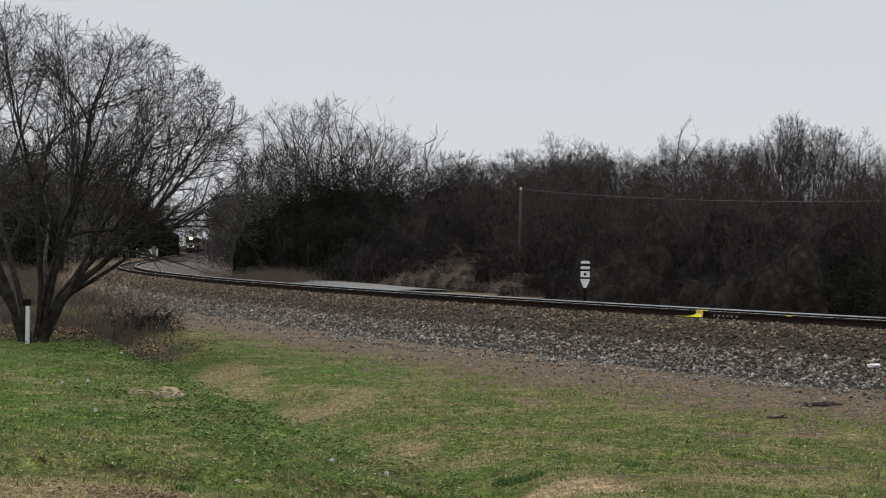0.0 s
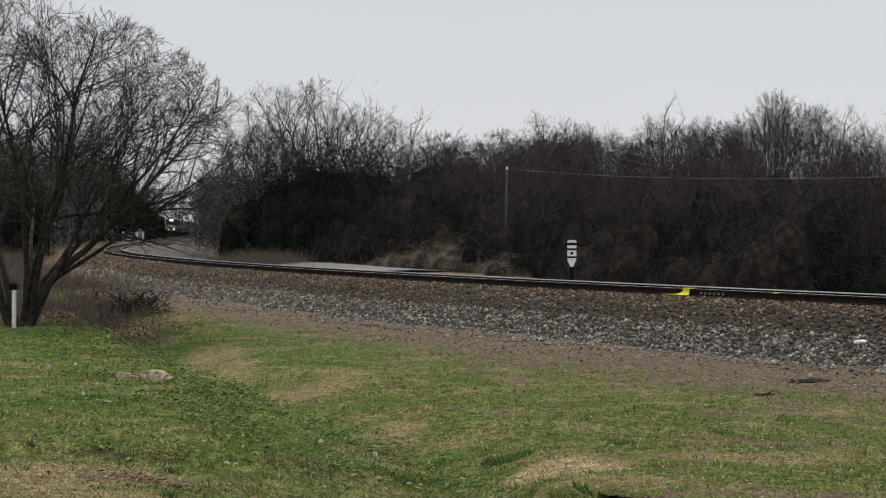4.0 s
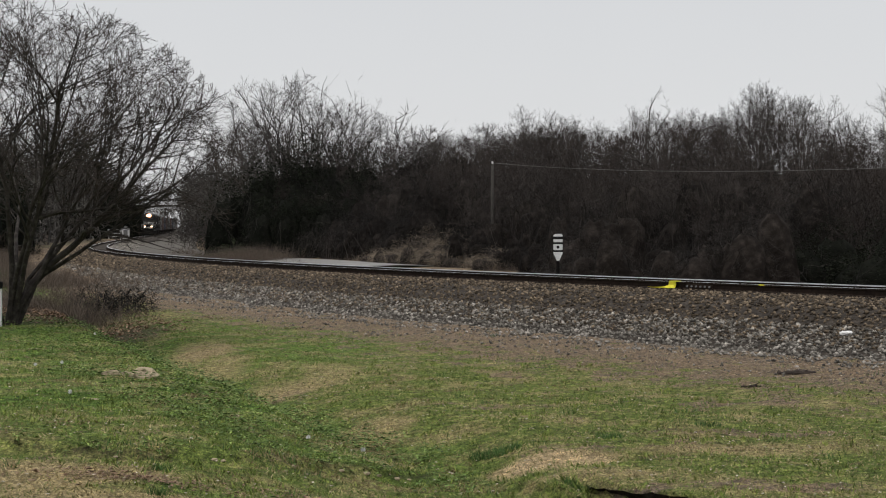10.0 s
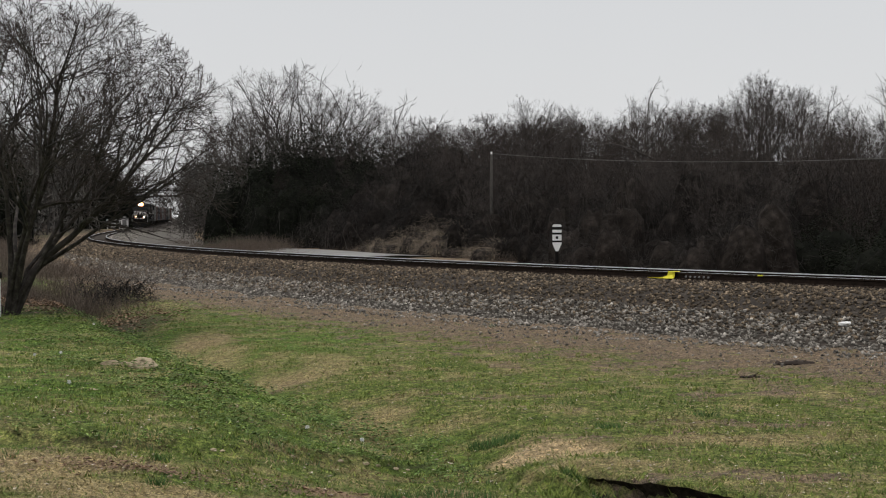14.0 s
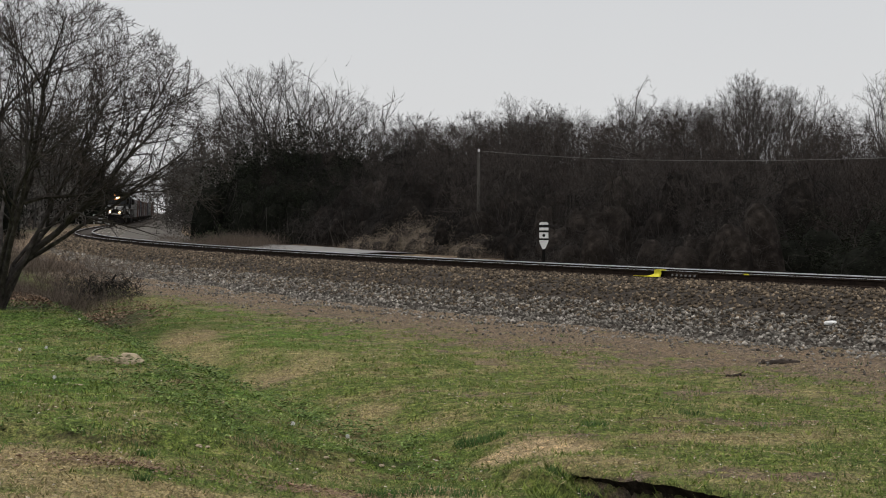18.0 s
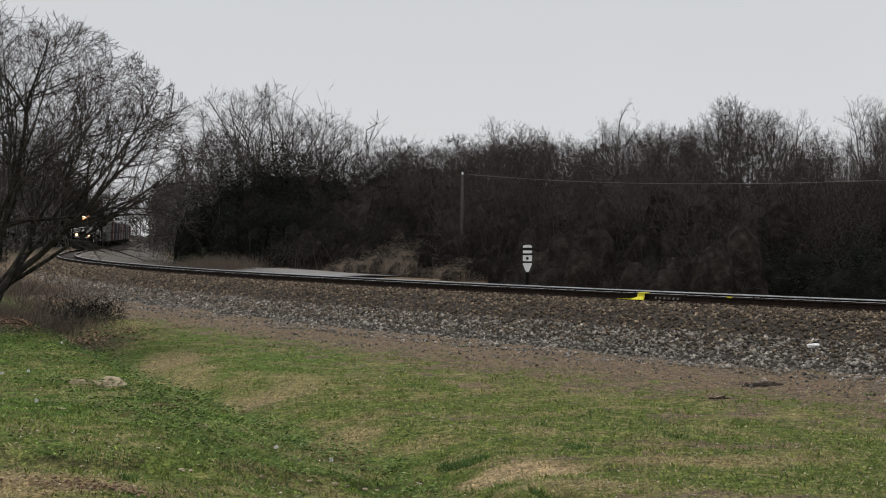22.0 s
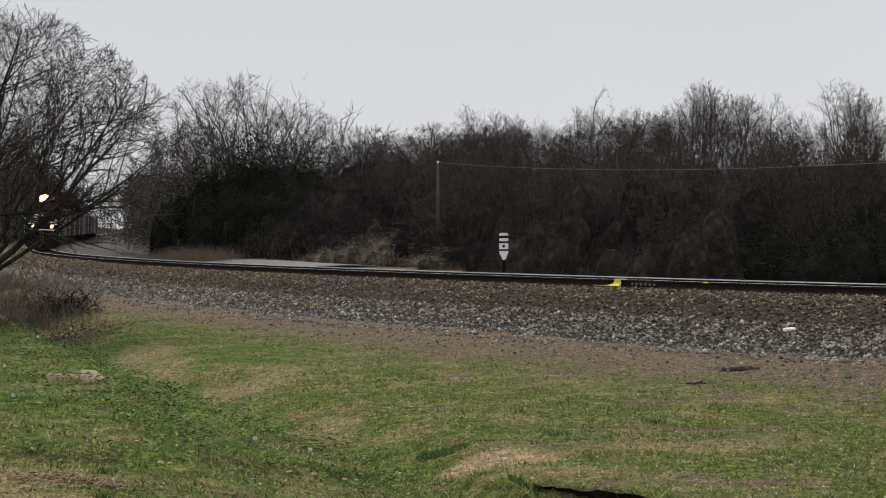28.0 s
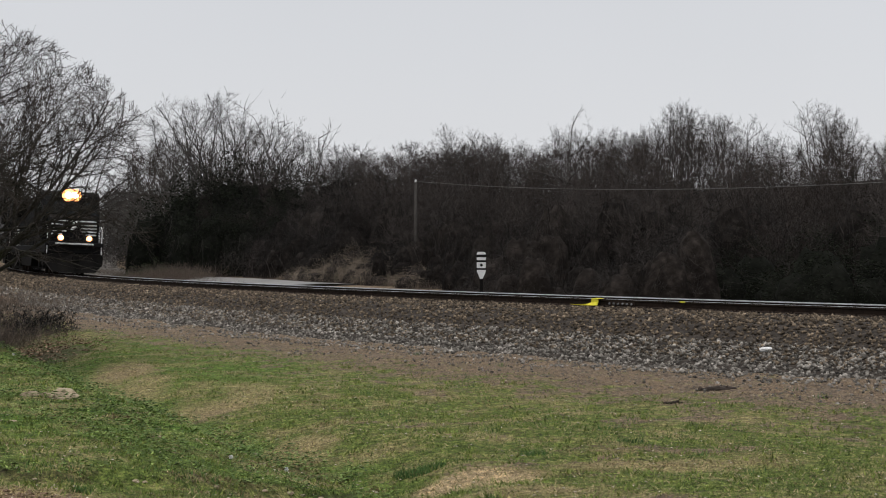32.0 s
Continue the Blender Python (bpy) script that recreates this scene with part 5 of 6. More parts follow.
def build_wagon_shed():
    """Pale farm buildings by the far end of the road."""
    for s, n, size, turn in ((395, 17, (7, 5, 3.0), 0.3), (372, 9.0, (4.6, 1.9, 1.5), 0.1)):
        p = line_at(s, n)
        ob = empty("shed" if size[0] > 5 else "parked_van", Matrix.Translation((p.x, p.y, gz(p.x, p.y) - 0.1)) @ Matrix.Rotation(line_heading(s) + turn, 4, "Z"))
        g = Geo()
        a, b, c = size[0] / 2, size[1] / 2, size[2]
        if size[0] > 5:
            tagged(ob, "small pale shed with a grey roof far down the line", "shed")
            g.box((-a, -b, 0), (a, b, c))
            part("wall", g, CAR_GREY, ob)
            g = Geo()
            for x in (-a - 0.3, a + 0.3):
                g.v += [Vector((x, -b - 0.4, c - 0.1)), Vector((x, 0, c + 1.5)), Vector((x, b + 0.4, c - 0.1)), Vector((x, b + 0.4, c - 0.25)), Vector((x, 0, c + 1.35)), Vector((x, -b - 0.4, c - 0.25))]
            g.f += [(0, 1, 7, 6), (1, 2, 8, 7), (3, 4, 10, 9), (4, 5, 11, 10), (2, 3, 9, 8), (5, 0, 6, 11), (5, 4, 1, 0), (4, 3, 2, 1), (6, 7, 10, 11), (7, 8, 9, 10)]
            part("roof", g, CAR_GREY, ob, "grey metal roof")
            g = Geo()
            g.box((-1.2, -b - 0.05, 0.1), (1.2, -b + 0.0, 2.3))
            part("door", g, DARK_STEEL, ob)
        else:
            tagged(ob, "white van parked beside the gravel road", "van")
            g.box((-2.3, -0.95, 0.45), (2.3, 0.95, 1.25), 0.12)
            g.box((-2.25, -0.88, 1.2), (1.5, 0.88, 2.0), 0.15)
            part("body", g, WHITE, ob)
            g = Geo()
            g.box((-2.0, -0.9, 1.35), (1.35, 0.9, 1.85), 0.05)
            part("window", g, GLASS, ob)
            for x in (-1.5, 1.5):
                for y in (-0.85, 0.85):
                    g = Geo()
                    g.disc((x, y, 0.33), (0, 1, 0), 0.33, 0.22, 16)
                    part("wheel", g, BLACK, ob)


build_wagon_shed()


# ---- the train ----
def bogie(parent, x, axles, mat=None):
    bg = new("bogie")
    bg.parent = parent
    bg.location = (x, 0, 0)
    half = 1.75 if axles == 3 else 0.9
    for side in (-1, 1):
        g = Geo()
        g.box((-half - 0.55, side * 1.02 - 0.09, 0.42), (half + 0.55, side * 1.02 + 0.09, 0.78), 0.05)
        for i in range(axles):
            ax = -half + 2 * half * i / (axles - 1)
            g.box((ax - 0.22, side * 1.1 - 0.1, 0.30), (ax + 0.22, side * 1.1 + 0.1, 0.70), 0.05)
        part("side_frame", g, DARK_STEEL, bg)
    for i in range(axles):
        ax = -half + 2 * half * i / (axles - 1)
        g = Geo()
        for side in (-1, 1):
            g.disc((ax, side * 0.7525, 0.50), (0, 1, 0), 0.50, 0.13, 24)
            g.disc((ax, side * 0.69, 0.50), (0, 1, 0), 0.525, 0.03, 24)
        g.disc((ax, 0, 0.5), (0, 1, 0), 0.09, 1.5, 10)
        part("wheelset", g, RAIL_RUST, bg)
    return bg


def prism(outline, y0, y1, cut=0.0):
    """A solid from a side outline of (x, z); the two sides drawn in by cut at the outline's own corners."""
    g = Geo()
    k = len(outline)
    for y in (y0, y1):
        for x, z in outline:
            g.v.append(Vector((x, y, z)))
    g.f += [tuple(range(k)), tuple(reversed(range(k, 2 * k)))] + [(i, i + k, (i + 1) % k + k, (i + 1) % k) for i in range(k)]
    return g


def locomotive(lit, label):
    """A six-axle freight locomotive; its front coupler at x = 0, the body behind it along -x."""
    L = 22.0
    ob = tagged(empty("locomotive", Matrix()), label, "locomotive", "the freight train")
    g = Geo()
    g.box((-L + 0.9, -1.5, 1.12), (-0.95, 1.5, 1.55), 0.04)
    part("underframe", g, BLACK, ob)
    # snow plough and pilot
    g = Geo()
    a = [(-0.75, -1.5, 1.1), (-0.75, 1.5, 1.1), (-0.75, 1.5, 0.55), (-0.55, 1.1, 0.12), (-0.30, 0, 0.10), (-0.55, -1.1, 0.12), (-0.75, -1.5, 0.55), (-0.62, 0, 1.1)]
    b = [(x - 0.35, y, z) for x, y, z in a]
    g.v += [Vector(p) for p in a + b]
    g.f += [(7, 6, 0), (7, 5, 6), (7, 4, 5), (7, 3, 4), (7, 2, 3), (7, 1, 2), (0, 6, 14, 8), (6, 5, 13, 14), (5, 4, 12, 13), (4, 3, 11, 12), (3, 2, 10, 11), (2, 1, 9, 10), (1, 7, 0, 8, 15, 9), (15, 8, 14), (15, 14, 13), (15, 13, 12), (15, 12, 11), (15, 11, 10), (15, 10, 9)]
    part("plough", g, DARK_STEEL, ob, "black snow plough")
    g = Geo()
    g.box((-0.75, -0.12, 0.72), (0.0, 0.12, 1.0), 0.04)
    g.box((-0.22, -0.2, 0.66), (0.02, 0.2, 1.06), 0.05)
    part("coupler", g, DARK_STEEL, ob)
    g = Geo()
    g.box((-1.25, -1.52, 1.50), (-0.72, 1.52, 1.72), 0.03)
    part("front_deck", g, BLACK, ob)
    g = Geo()
    g.box((-0.735, -1.0, 1.60), (-0.712, 1.0, 1.68), 0.004)
    part("deck_edge", g, WHITE, ob, "white painted deck edge")
    # steps at the front corners
    for side in (-1, 1):
        for i in range(3):
            g = Geo()
            g.box((-1.55, side * 1.32 - 0.2, 0.45 + 0.34 * i), (-1.0, side * 1.32 + 0.2, 0.50 + 0.34 * i), 0.01)
            part("step", g, DARK_STEEL, ob)
    # wide nose, sloping back to the windscreen
    g = prism([(-1.35, 1.55), (-1.25, 2.62), (-1.55, 3.02), (-2.75, 3.22), (-2.75, 1.55)], -1.22, 1.22)
    part("nose", g, BLACK, ob, "black wide nose")
    # white bars on the nose
    for z, w, gap in ((2.86, 1.16, 0.0), (2.66, 1.18, 0.36), (2.48, 1.18, 0.36), (2.31, 1.18, 0.40), (2.14, 1.18, 0.62)):
        for lo, hi in (((-w, -gap), (gap, w)) if gap else ((-w, w),)):
            g = Geo()
            x = -1.235 - 0.0 if z < 2.6 else -1.25 - (z - 2.62) * 0.75
            g.box((x - 0.05, lo, z - 0.035), (x + 0.03, hi, z + 0.035), 0.006)
            part("stripe", g, WHITE, ob, "white painted stripe")
    g = Geo()
    g.tube([Vector((-1.24, -0.16, 2.38)), Vector((-1.23, 0.05, 2.55)), Vector((-1.24, -0.02, 2.74)), Vector((-1.30, 0.16, 2.82))], [0.07, 0.10, 0.09, 0.04], 6, cap=True)
    part("emblem", g, WHITE, ob, "plain white emblem shape")
    # cab
    g = prism([(-2.70, 1.55), (-2.72, 3.2), (-2.95, 4.02), (-3.1, 4.30), (-3.5, 4.52), (-5.2, 4.52), (-5.4, 4.3), (-5.4, 1.55)], -1.52, 1.52)
    part("cab", g, BLACK, ob)
    for y0, y1 in ((-1.38, -0.72), (-0.66, -0.04), (0.04, 0.66), (0.72, 1.38)):
        g = prism([(-2.72, 3.28), (-2.90, 3.92), (-2.94, 3.91), (-2.76, 3.27)], y0, y1)
        part("windscreen", g, GLASS, ob, "dark windscreen pane")
    for side in (-1, 1):
        for x0, x1 in ((-4.1, -3.3), (-5.1, -4.3)):
            g = Geo()
            g.box((x0, side * 1.525 - 0.015, 3.1), (x1, side * 1.525 + 0.015, 3.95), 0.01)
            part("side_window", g, GLASS, ob)
    g = Geo()
    g.box((-3.25, -0.95, 4.05), (-2.88, 0.95, 4.50), 0.05)
    part("headlight_housing", g, BLACK, ob)
    for side in (-1, 1):
        g = Geo()
        g.box((-2.885, side * 0.62 - 0.27, 4.17), (-2.86, side * 0.62 + 0.27, 4.40), 0.006)
        board = part("number_board", g, CAR_GREY, ob, "dull number board")
        q = Geo()
        q.box((-2.862, side * 0.62 - 0.18, 4.24), (-2.852, side * 0.62 + 0.18, 4.33))
        part("number_bar", q, BLACK, board, "plain dark bar")
        g = Geo()
        g.disc((-2.86, side * 0.17, 4.30), (1, 0, 0), 0.17, 0.06, 20)
        lamp = part("headlight", g, LAMP_WHITE if lit else GLASS, ob, "lit warm-white headlight" if lit else "unlit headlight")
        # added disc behind the headlight for its bloom; plain steel when unlit
        g = Geo()
        g.disc((-2.866, side * 0.17, 4.30), (1, 0, 0), 0.34, 0.05, 20)
        part("bloom_disc", g, LAMP_BLOOM if lit else DARK_STEEL, lamp)
        g = Geo()
        g.box((-0.95, side * 0.74 - 0.15, 1.79), (-0.74, side * 0.74 + 0.15, 2.09), 0.03)
        can = part("ditch_light", g, BLACK, ob)
        g = Geo()
        g.disc((-0.72, side * 0.74, 1.94), (1, 0, 0), 0.10, 0.04, 18)
        part("lens", g, LAMP_WARM if lit else GLASS, can, "lit ditch light" if lit else "unlit lamp")
        # the same added bloom disc behind the ditch light
        g = Geo()
        g.disc((-0.726, side * 0.74, 1.94), (1, 0, 0), 0.16, 0.035, 18)
        part("bloom_disc", g, LAMP_BLOOM if lit else DARK_STEEL, can)
    # long hood, radiator and fans
    g = Geo()
    g.box((-L + 1.3, -0.95, 1.55), (-5.4, 0.95, 4.15), 0.10)
    part("hood", g, BLACK, ob)
    g = Geo()
    g.box((-L + 1.2, -1.5, 3.35), (-L + 5.2, 1.5, 4.35), 0.12)
    part("radiator", g, DARK_STEEL, ob)
    for i in range(9):
        for side in (-1, 1):
            g = Geo()
            x = -6.0 - 1.12 * i
            g.box((x - 1.0, side * 0.96 - 0.02, 1.75), (x, side * 0.96 + 0.02, 3.6), 0.01)
            part("hood_door", g, BLACK, ob)
    g = Geo()
    g.box((-12.2, -0.6, 4.15), (-9.8, 0.6, 4.45), 0.08)
    part("exhaust", g, DARK_STEEL, ob)
    g = prism([(-8.6, 0.35), (-8.2, 1.12), (-13.8, 1.12), (-13.4, 0.35)], -1.4, 1.4)
    part("fuel_tank", g, DARK_STEEL, ob)
    # handrails and stanchions
    for side in (-1, 1):
        g = Geo()
        g.tube([Vector((-5.5, side * 1.46, 2.6)), Vector((-L + 1.2, side * 1.46, 2.6))], [0.014, 0.014], 6)
        part("handrail", g, WHITE, ob, "white handrail")
        for i in range(10):
            g = Geo()
            x = -5.6 - 1.65 * i
            g.tube([Vector((x, side * 1.46, 1.55)), Vector((x, side * 1.46, 2.6))], [0.018, 0.018], 5)
            part("stanchion", g, DARK_STEEL, ob)
        g = Geo()
        g.tube([Vector((-0.8, side * 1.42, 0.75)), Vector((-0.8, side * 1.42, 2.45)), Vector((-1.2, side * 1.42, 2.6))], [0.022] * 3, 6)
        part("grab_rail", g, WHITE, ob, "white grab rail")
    g = Geo()
    g.tube([Vector((-0.76, -0.62, 1.7)), Vector((-0.76, -0.6, 2.35)), Vector((-0.76, 0.6, 2.35)), Vector((-0.76, 0.62, 1.7))], [0.02] * 4, 6)
    part("front_rail", g, DARK_STEEL, ob)
    for x in (-4.6, -L + 4.6):
        bogie(ob, x, 3)
    return ob


def freight_car(paint, height, label):
    """A boxcar with ribbed sides; its front coupler at x = 0."""
    L = 17.0
    ob = tagged(empty("freight_car", Matrix()), label, "freight car", "the freight train")
    g = Geo()
    g.box((-L + 0.6, -1.45, 1.05), (-0.6, 1.45, height), 0.05)
    part("body", g, paint, ob)
    for i in range(13):
        for side in (-1, 1):
            g = Geo()
            x = -0.9 - (L - 1.9) * i / 12
            g.box((x - 0.07, side * 1.48 - 0.05, 1.1), (x + 0.07, side * 1.48 + 0.05, height - 0.1), 0.012)
            part("rib", g, paint, ob)
    for i in range(5):
        g = Geo()
        g.box((-0.62, -1.35, 1.35 + i * (height - 1.7) / 4), (-0.55, 1.35, 1.47 + i * (height - 1.7) / 4), 0.01)
        part("end_rib", g, paint, ob)
    for side in (-1, 1):
        g = Geo()
        g.box((-L / 2 - 1.5, side * 1.52 - 0.03, 1.1), (-L / 2 + 1.5, side * 1.52 + 0.03, height - 0.25), 0.012)
        part("sliding_door", g, CAR_GREY, ob)
    g = Geo()
    g.box((-L + 0.5, -1.5, height), (-0.5, 1.5, height + 0.08), 0.02)
    part("roof", g, CAR_GREY, ob, "grey metal roof")
    g = Geo()
    g.box((-L, -0.35, 0.75), (0, 0.35, 1.05), 0.03)
    part("sill", g, DARK_STEEL, ob)
    for x in (-2.7, -L + 2.7):
        bogie(ob, x, 2)
    return ob


lead = locomotive(True, "black freight locomotive with white nose stripes and lit headlights")
second = locomotive(False, "black freight locomotive coupled behind the leader")
cars = [(lead, 0.0, 4.6, 17.4), (second, 22.2, 4.6, 17.4)]
kinds = [freight_car(CAR_GREY, 4.1, "dirty grey boxcar behind the locomotives"), freight_car(CAR_RED, 4.3, "oxide-red boxcar with ribbed sides"), freight_car(CAR_BLUE, 4.2, "faded blue boxcar with ribbed sides")]
run = 44.4
for i in range(9):
    k = (0, 1, 2, 1, 0, 1, 2, 0, 1)[i]
    cars.append((kinds[k] if i < 3 else copy_thing(kinds[k], Matrix()), run, 2.7, 14.3))
    run += 17.2


def front_at(t):
    """The leading coupler's place along the line."""
    back = 32.0 - t
    return 64.0 + 11.85 * back - 0.017 * back * back


def car_pose(s, a, b):
    p, q = line_at(s + a), line_at(s + b)
    d = (p - q).normalized()
    turn = math.atan2(d.y, d.x)
    tilt = -math.asin(d.z)
    lean = radians(-2.8) * float(smooth_step(380, 250, s))
    m = Matrix.Rotation(turn, 4, "Z") @ Matrix.Rotation(tilt, 4, "Y") @ Matrix.Rotation(lean, 4, "X")
    o = p + d * a
    return Matrix.Translation(o) @ m


# ---- grass, weeds, leaves ----
def view_points(rng, count, d_lo, d_hi, power=1.0):
    """Points on the lawn before the camera's stand, denser nearby."""
    d = d_lo + (d_hi - d_lo) * rng.random(count) ** power
    b = np.radians(-18 + 41 * rng.random(count))
    return d * np.sin(b), d * np.cos(b)


def strips(name, label, mat, x, y, height, width, rng, category, lean=0.5, flat=False, lift=0.0):
    """One triangle or leaf at each place."""
    n = len(x)
    z = ground_z(x, y)
    a = rng.random(n) * 6.283
    b = rng.random(n) * 6.283
    h = height * (0.5 + rng.random(n))
    w = width * (0.6 + 0.8 * rng.random(n))
    dx, dy = np.cos(a) * w / 2, np.sin(a) * w / 2
    lx, ly = np.cos(b) * h * lean, np.sin(b) * h * lean
    if flat:
        rise = h * (0.1 + 0.5 * rng.random(n))
        tx, ty = np.cos(a + 1.57) * h, np.sin(a + 1.57) * h
        up = lift * rng.random(n) ** 1.5
        P = np.stack([np.stack([x, y, z + 0.01 + 0.3 * rise + up], 1), np.stack([x + tx / 2 - dx, y + ty / 2 - dy, z + rise + up], 1), np.stack([x + tx, y + ty, z + 0.6 * rise + up], 1), np.stack([x + tx / 2 + dx, y + ty / 2 + dy, z + rise + up], 1)], 1).reshape(-1, 3)
        k = 4
    else:
        P = np.stack([np.stack([x - dx, y - dy, z - 0.01], 1), np.stack([x + dx, y + dy, z - 0.01], 1), np.stack([x + lx, y + ly, z + h], 1)], 1).reshape(-1, 3)
        k = 3
    F = np.arange(n * k)
    me = bpy.data.meshes.new(name)
    me.vertices.add(n * k)
    me.vertices.foreach_set("co", P.ravel())
    me.loops.add(n * k)
    me.loops.foreach_set("vertex_index", F.astype(np.int32))
    me.polygons.add(n)
    me.polygons.foreach_set("loop_start", np.arange(0, n * k, k, dtype=np.int32))
    me.update(calc_edges=True)
    me.materials.append(mat)
    return tagged(new(name, me), label, category, kind="stuff")


def patch_noise(x, y):
    return 0.5 + 0.28 * wave(x, y, 1.1, 3.0) + 0.22 * wave(x, y, 2.9, 1.0) + 0.15 * wave(x, y, 6.1, 5.0)


def build_lawn():
    rng = np.random.default_rng(21)
    x, y = view_points(rng, 330000, 9.0, 46.0, 1.25)
    s, n = line_coords(x, y)
    c, _ = ditch_side(x, y)
    c = -c if SIDE_FLIP else c
    bare = bare_of(s, n, x, y)
    dry = dry_of(x, y)
    pn = patch_noise(x, y)
    keep = (n < -5.4) & (rng.random(len(x)) > bare * 1.15) & (rng.random(len(x)) > dry * 0.9) & (litter_shade_of(s, n, x, y) < 0.5)
    green = keep & (rng.random(len(x)) < 0.35 + 0.6 * pn)
    strips("grass", "short patchy green winter grass", GRASS_BLADE, x[green], y[green], 0.024, 0.016, rng, "grass", 1.3)
    lush = smooth_step(-0.5, 1.0, c)
    straw = (n < -5.4) & ~green & (litter_shade_of(s, n, x, y) < 0.4) & (rng.random(len(x)) < (0.42 - 0.22 * lush) * (1 - 0.75 * bare) + 0.5 * dry)
    strips("dry_grass", "dry straw-coloured grass blades among the green", DRY_BLADE, x[straw], y[straw], 0.026, 0.014, rng, "grass", 1.8)
    # tall darker tufts
    tx, ty = [], []
    for px, py, r, k in TUFTS:
        a, d = rng.random(k) * 6.283, r * np.sqrt(rng.random(k))
        tx.append(px + d * np.cos(a))
        ty.append(py + 0.6 * d * np.sin(a))
    for i in range(70):
        px, py = view_points(rng, 1, 10, 34)
        k = int(rng.integers(8, 22))
        tx.append(px + rng.normal(0, 0.07, k))
        ty.append(py + rng.normal(0, 0.07, k))
    tx, ty = np.concatenate(tx), np.concatenate(ty)
    ts, tn = line_coords(tx, ty)
    ok = tn < -6.5
    strips("grass_tufts", "taller dark green grass tufts", TUFT, tx[ok], ty[ok], 0.065, 0.012, rng, "grass", 0.5)
    # blades that hang over the edges of the washed-out ditch
    k = 1500
    f = rng.random(k)
    side = rng.random(k) < 0.6
    gx = np.interp(f, [0, 0.3, 0.65, 1], [1.45, 1.95, 2.6, 3.4]) + rng.normal(0, 0.05, k) - 0.27 * ~side
    gy = np.interp(f, [0, 0.3, 0.65, 1], [14.5, 13.75, 12.95, 12.2]) + rng.normal(0, 0.05, k) - 0.33 * ~side
    strips("lip_grass", "ragged grass hanging over the washed-out edge", GRASS_CLUMP, gx, gy, 0.09, 0.018, rng, "grass", 0.9)
    # tussocks that stand out of the short grass
    k, m = 5200, 7
    cx, cy = view_points(rng, k, 9.5, 38, 1.2)
    pn = patch_noise(cx * 1.3, cy * 1.3)
    cs, cn = line_coords(cx, cy)
    ok = (cn < -7.2) & (rng.random(k) < pn * 1.2) & (bare_of(cs, cn, cx, cy) < 0.6) & (dry_of(cx, cy) < 0.5) & (litter_shade_of(cs, cn, cx, cy) < 0.3)
    cx, cy = np.repeat(cx[ok], m), np.repeat(cy[ok], m)
    strips("grass_clumps", "small upright clumps in the short grass", GRASS_CLUMP, cx + rng.normal(0, 0.035, len(cx)), cy + rng.normal(0, 0.035, len(cx)), 0.045, 0.020, rng, "grass", 0.6)
    # broad weeds on the bank of the ditch
    x, y = view_points(rng, 380000, 12, 36, 1.0)
    c, _ = ditch_side(x, y)
    c = -c if SIDE_FLIP else c
    w = smooth_step(-0.6, -0.1, c) * (0.6 * smooth_step(-0.7, -1.8, x) + 0.7 * smooth_step(1.1, 0.5, c) * smooth_step(0.9, 0.0, x)) * smooth_step(3.2, 2.2, c)
    w = np.maximum(w, 0.9 * smooth_step(0.35, 0.05, np.abs(y - ledge_y(x) - 0.12)) * (x < 0.3) * (x > -4.5))
    w = w * smooth_step(0.38, 0.55, patch_noise(x * 1.7, y * 1.7)) * smooth_step(0.28, 0.62, patch_noise(x * 3.7 + 5, y * 3.7))
    w = w * (0.35 + 0.65 * smooth_step(14.8, 17.0, y))
    ok = rng.random(len(x)) < w
    strips("weeds", "low broad-leaved weeds on the ditch bank", WEED_LEAF, x[ok], y[ok], 0.058, 0.032, rng, "weeds", flat=True, lift=0.13)
    # fallen leaves and pale scraps
    x, y = view_points(rng, 2600, 10, 36)
    s, n = line_coords(x, y)
    ok = n < -5.8
    strips("leaf_scraps", "scattered pale dead leaf scraps on the grass", SCRAP, x[ok], y[ok], 0.04, 0.03, rng, "leaves", flat=True)
    x, y = rng.normal(-8.9, 1.5, 4200), rng.normal(38.0, 1.9, 4200)
    c, _ = ditch_side(x, y)
    ok = y > 32.4
    strips("fallen_leaves", "reddish-brown fallen leaves under the bare tree", LEAF_DEAD, x[ok], y[ok], 0.10, 0.07, rng, "leaves", flat=True)
    x, y = rng.normal(-2.5, 0.42, 480), rng.normal(13.0, 0.16, 480)
    x, y = np.concatenate([x, rng.normal(-0.7, 0.35, 350), rng.normal(-2.6, 0.2, 160)]), np.concatenate([y, rng.normal(13.35, 0.14, 350), rng.normal(18.8, 0.3, 160)])
    strips("leaf_litter", "reddish-brown leaf litter on the thin grass", LEAF_DEAD, x, y, 0.045, 0.03, rng, "leaves", flat=True)
    # crumbs of soil, straw and stone on the bare strip
    s = -8 + 62 * rng.random(20000) ** 1.2
    n = -10.4 + 5.2 * rng.random(20000)
    h = np.interp(s, LS, LH)
    x, y = np.interp(s, LS, LX) + n * np.cos(h), np.interp(s, LS, LY) + n * np.sin(h)
    strips("soil_crumbs", "bits of gravel and bark strewn on bare soil", CRUMB, x, y, 0.035, 0.035, rng, "gravel", flat=True)


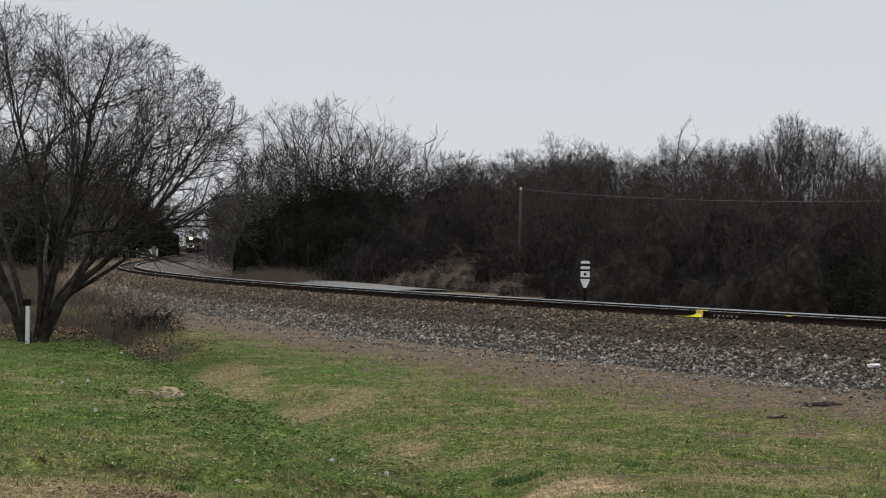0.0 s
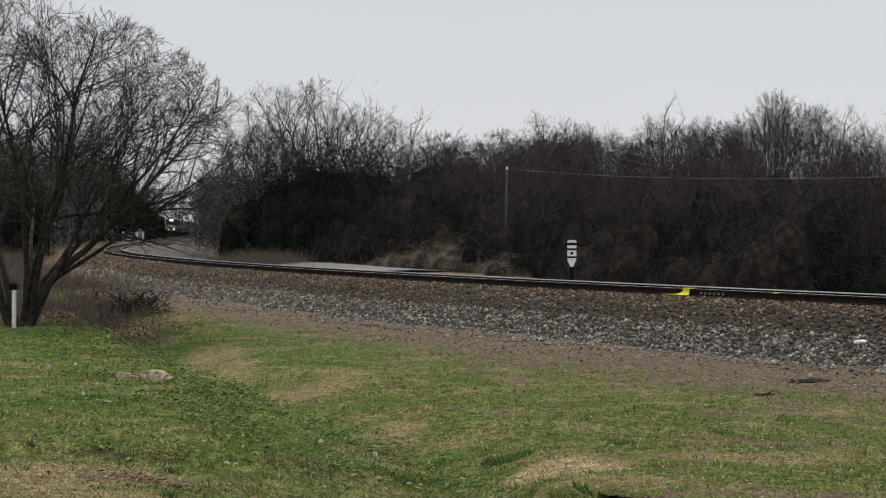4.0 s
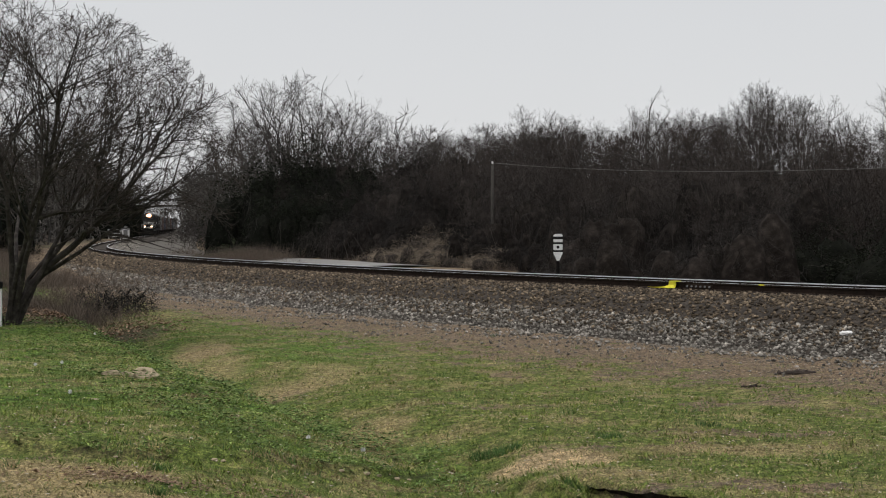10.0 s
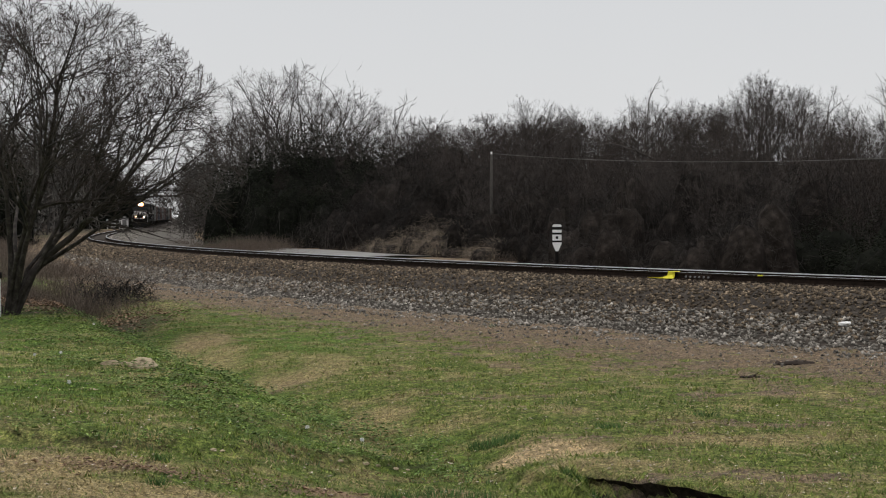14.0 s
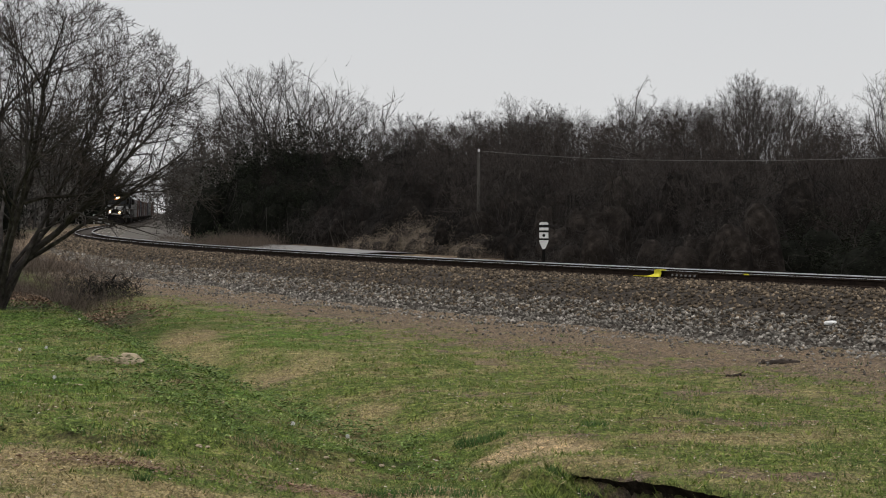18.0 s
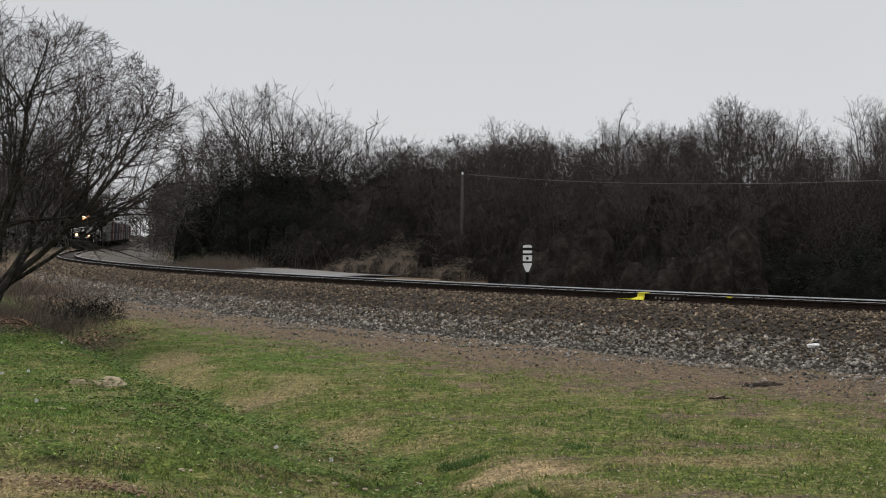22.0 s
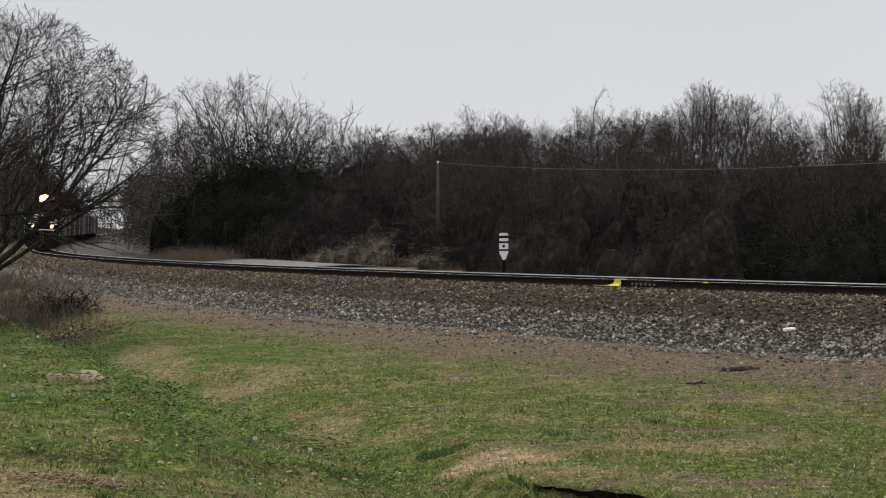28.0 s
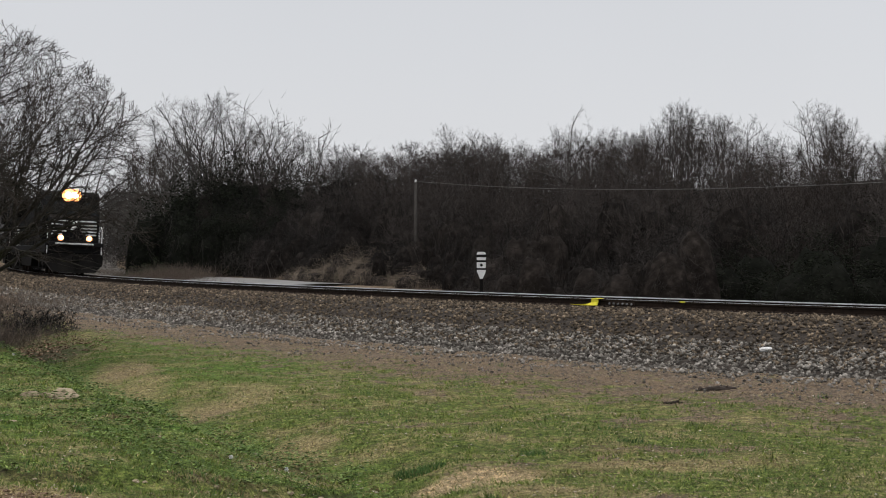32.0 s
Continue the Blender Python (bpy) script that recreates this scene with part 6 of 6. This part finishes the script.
TUFTS = [(1.5, 14.35, 0.12, 120), (1.75, 14.0, 0.14, 160), (2.05, 13.55, 0.14, 160), (2.45, 13.1, 0.14, 160), (2.9, 12.6, 0.14, 140), (1.75, 13.35, 0.12, 140), (2.15, 12.85, 0.14, 160), (1.45, 13.75, 0.10, 90), (-2.6, 14.2, 0.4, 90), (-1.4, 14.8, 0.5, 120), (0.87, 16.85, 0.3, 460), (-2.27, 13.6, 0.08, 60), (-0.1, 13.5, 0.3, 260), (0.4, 13.6, 0.35, 300), (2.2, 17.2, 0.16, 120), (-1.2, 10.9, 0.45, 420), (0.2, 10.6, 0.5, 420), (-2.1, 12.4, 0.08, 60), (1.6, 10.4, 0.4, 260), (-3.3, 25.5, 0.25, 150), (3.5, 18.2, 0.2, 90), (-0.3, 11.9, 0.12, 70)]
DRY_BLADE = material("straw_blades", [(0.22, 0.172, 0.085), (0.46, 0.38, 0.215)], 2.0, rough=0.9, bump=0, per_piece=0.4)
GRASS_CLUMP = material("grass_clump_blades", [(0.06, 0.092, 0.019), (0.175, 0.225, 0.05), (0.33, 0.37, 0.10)], 6.0, rough=0.8, bump=0, per_piece=0.4)
TUFT = material("dark_grass_tuft", [(0.045, 0.095, 0.026), (0.10, 0.180, 0.050)], 2.0, rough=0.8, bump=0, per_piece=0.35)
SCRAP = material("pale_leaf_scraps", [(0.30, 0.25, 0.18), (0.55, 0.50, 0.42)], 9.0, rough=0.9, bump=0, per_piece=0.4)
CRUMB = material("soil_crumbs", [(0.04, 0.028, 0.02), (0.15, 0.112, 0.08), (0.40, 0.35, 0.28)], 9.0, rough=0.95, bump=0, per_piece=0.6)
build_lawn()


# ---- brush behind the bare tree ----
def build_brush():
    rng = random.Random(33)
    weed = empty("dry_brush", Matrix())
    g = Geo()
    for i in range(200):
        p = Vector((rng.gauss(0, 0.75), rng.gauss(0, 0.6), -0.05))
        q, _ = bent(rng, p, Vector((rng.gauss(0, 0.4), rng.gauss(0, 0.4), 1)), rng.uniform(0.25, 1.0), 3, 0.2, 0.0)
        g.ribbon(q, rng.uniform(0.008, 0.017), any_way(rng, 0.3))
        if rng.random() < 0.8:
            twigs(rng, g, q, 3, 0.3, 0.008, 0.05, 0)
    part("stalk_clump", g, BRUSH, weed)["kind"] = "stuff"
    tagged(weed, "clump of dry reddish weed stalks", "brush", "brush behind the tree")
    dark = draped(91, VINE, "low dark tangled bush at the lawn's edge", 900, name="bush", leafy=500, leaf_mat=EVERGREEN, width=4.4, strand=0.05, core=False)
    for x, y, k in ((-9.6, 39, 1.0), (-10.9, 40, 1.1), (-8.9, 41, 0.9), (-12.2, 41, 1.15), (-10.2, 43, 1.0), (-9.2, 37.4, 0.7), (-11.6, 37.6, 0.8), (-13.4, 39, 1.1), (-7.9, 42.5, 0.6), (-14.4, 42, 1.2), (-8.8, 42, 1.1), (-9.9, 42, 1.15), (-9.3, 40, 1.0), (-10.6, 41.5, 1.2), (-8.2, 41, 0.8)):
        stand(weed, x, y, k, rng.uniform(0, 6.28))
    for x, y, w, h in ((-9.15, 43.6, 0.55, 1.15), (-8.5, 44.0, 0.4, 0.9), (-10.1, 44.4, 0.5, 1.0), (-9.0, 43.0, 0.4, 0.9)):
        stand(dark, x, y, w, 1.0, tall=h / 4.0 / w)
    # low shrubs inside the curve and dead weeds along the road's edge
    shrub = draped(95, VINE_BROWN, "low loose leafy shrub beside the gravel", 420, name="shrub", leafy=1500, leaf_mat=SHRUB_LEAF, strand=0.03, stems=16, core=False, leaf=0.10, fuzz=60)
    for s, n, w, h in ((94, 7.6, 0.5, 0.95), (92.5, 8.4, 0.4, 0.7), (96, 7.0, 0.35, 0.5), (99, 9.8, 0.5, 1.6), (90, 9.6, 0.5, 0.8), (102, 10.6, 0.4, 1.2)):
        p = line_at(s, n)
        stand(shrub, p.x, p.y, w, rng.uniform(0, 6.28), tall=h / 4.0 / w)
    for i in range(70):
        p = line_at(rng.uniform(40, 135), rng.uniform(-13, -6.2))
        stand(weed, p.x, p.y, rng.uniform(0.8, 1.5), rng.uniform(0, 6.28))
    # tall pale weeds before the wood's end
    for i in range(46):
        b, d = radians(rng.uniform(-8.2, -5.3)), rng.uniform(99, 112)
        stand(weed, d * math.sin(b), d * math.cos(b), rng.uniform(0.8, 1.5), rng.uniform(0, 6.28))
    for i in range(26):
        s = 58 + i * 2.6
        p = line_at(s, 6.3 + rng.uniform(-0.8, 1.2))
        stand(weed, p.x, p.y, rng.uniform(0.7, 1.15), rng.uniform(0, 6.28))
    for i in range(22):
        s = 34 + i * 2.4
        p = line_at(s, 15.6 + rng.uniform(-0.7, 1.0))
        stand(weed, p.x, p.y, rng.uniform(0.5, 0.9), rng.uniform(0, 6.28))


SHRUB_LEAF = material("dark_shrub_leaves", [(0.024, 0.034, 0.015), (0.065, 0.080, 0.036)], 1.0, rough=0.8, bump=0, per_piece=0.4)
BRUSH = material("dry_brush_stalks", [(0.060, 0.046, 0.037), (0.145, 0.116, 0.092)], 1.5, rough=0.95, bump=0, per_piece=0.4)
build_brush()


# ---- what moves ----
def motions():
    for ob, back, a, b in cars:
        walk(ob, [(float(t), car_pose(front_at(t) + back, a, b)) for t in range(33)])


motions()
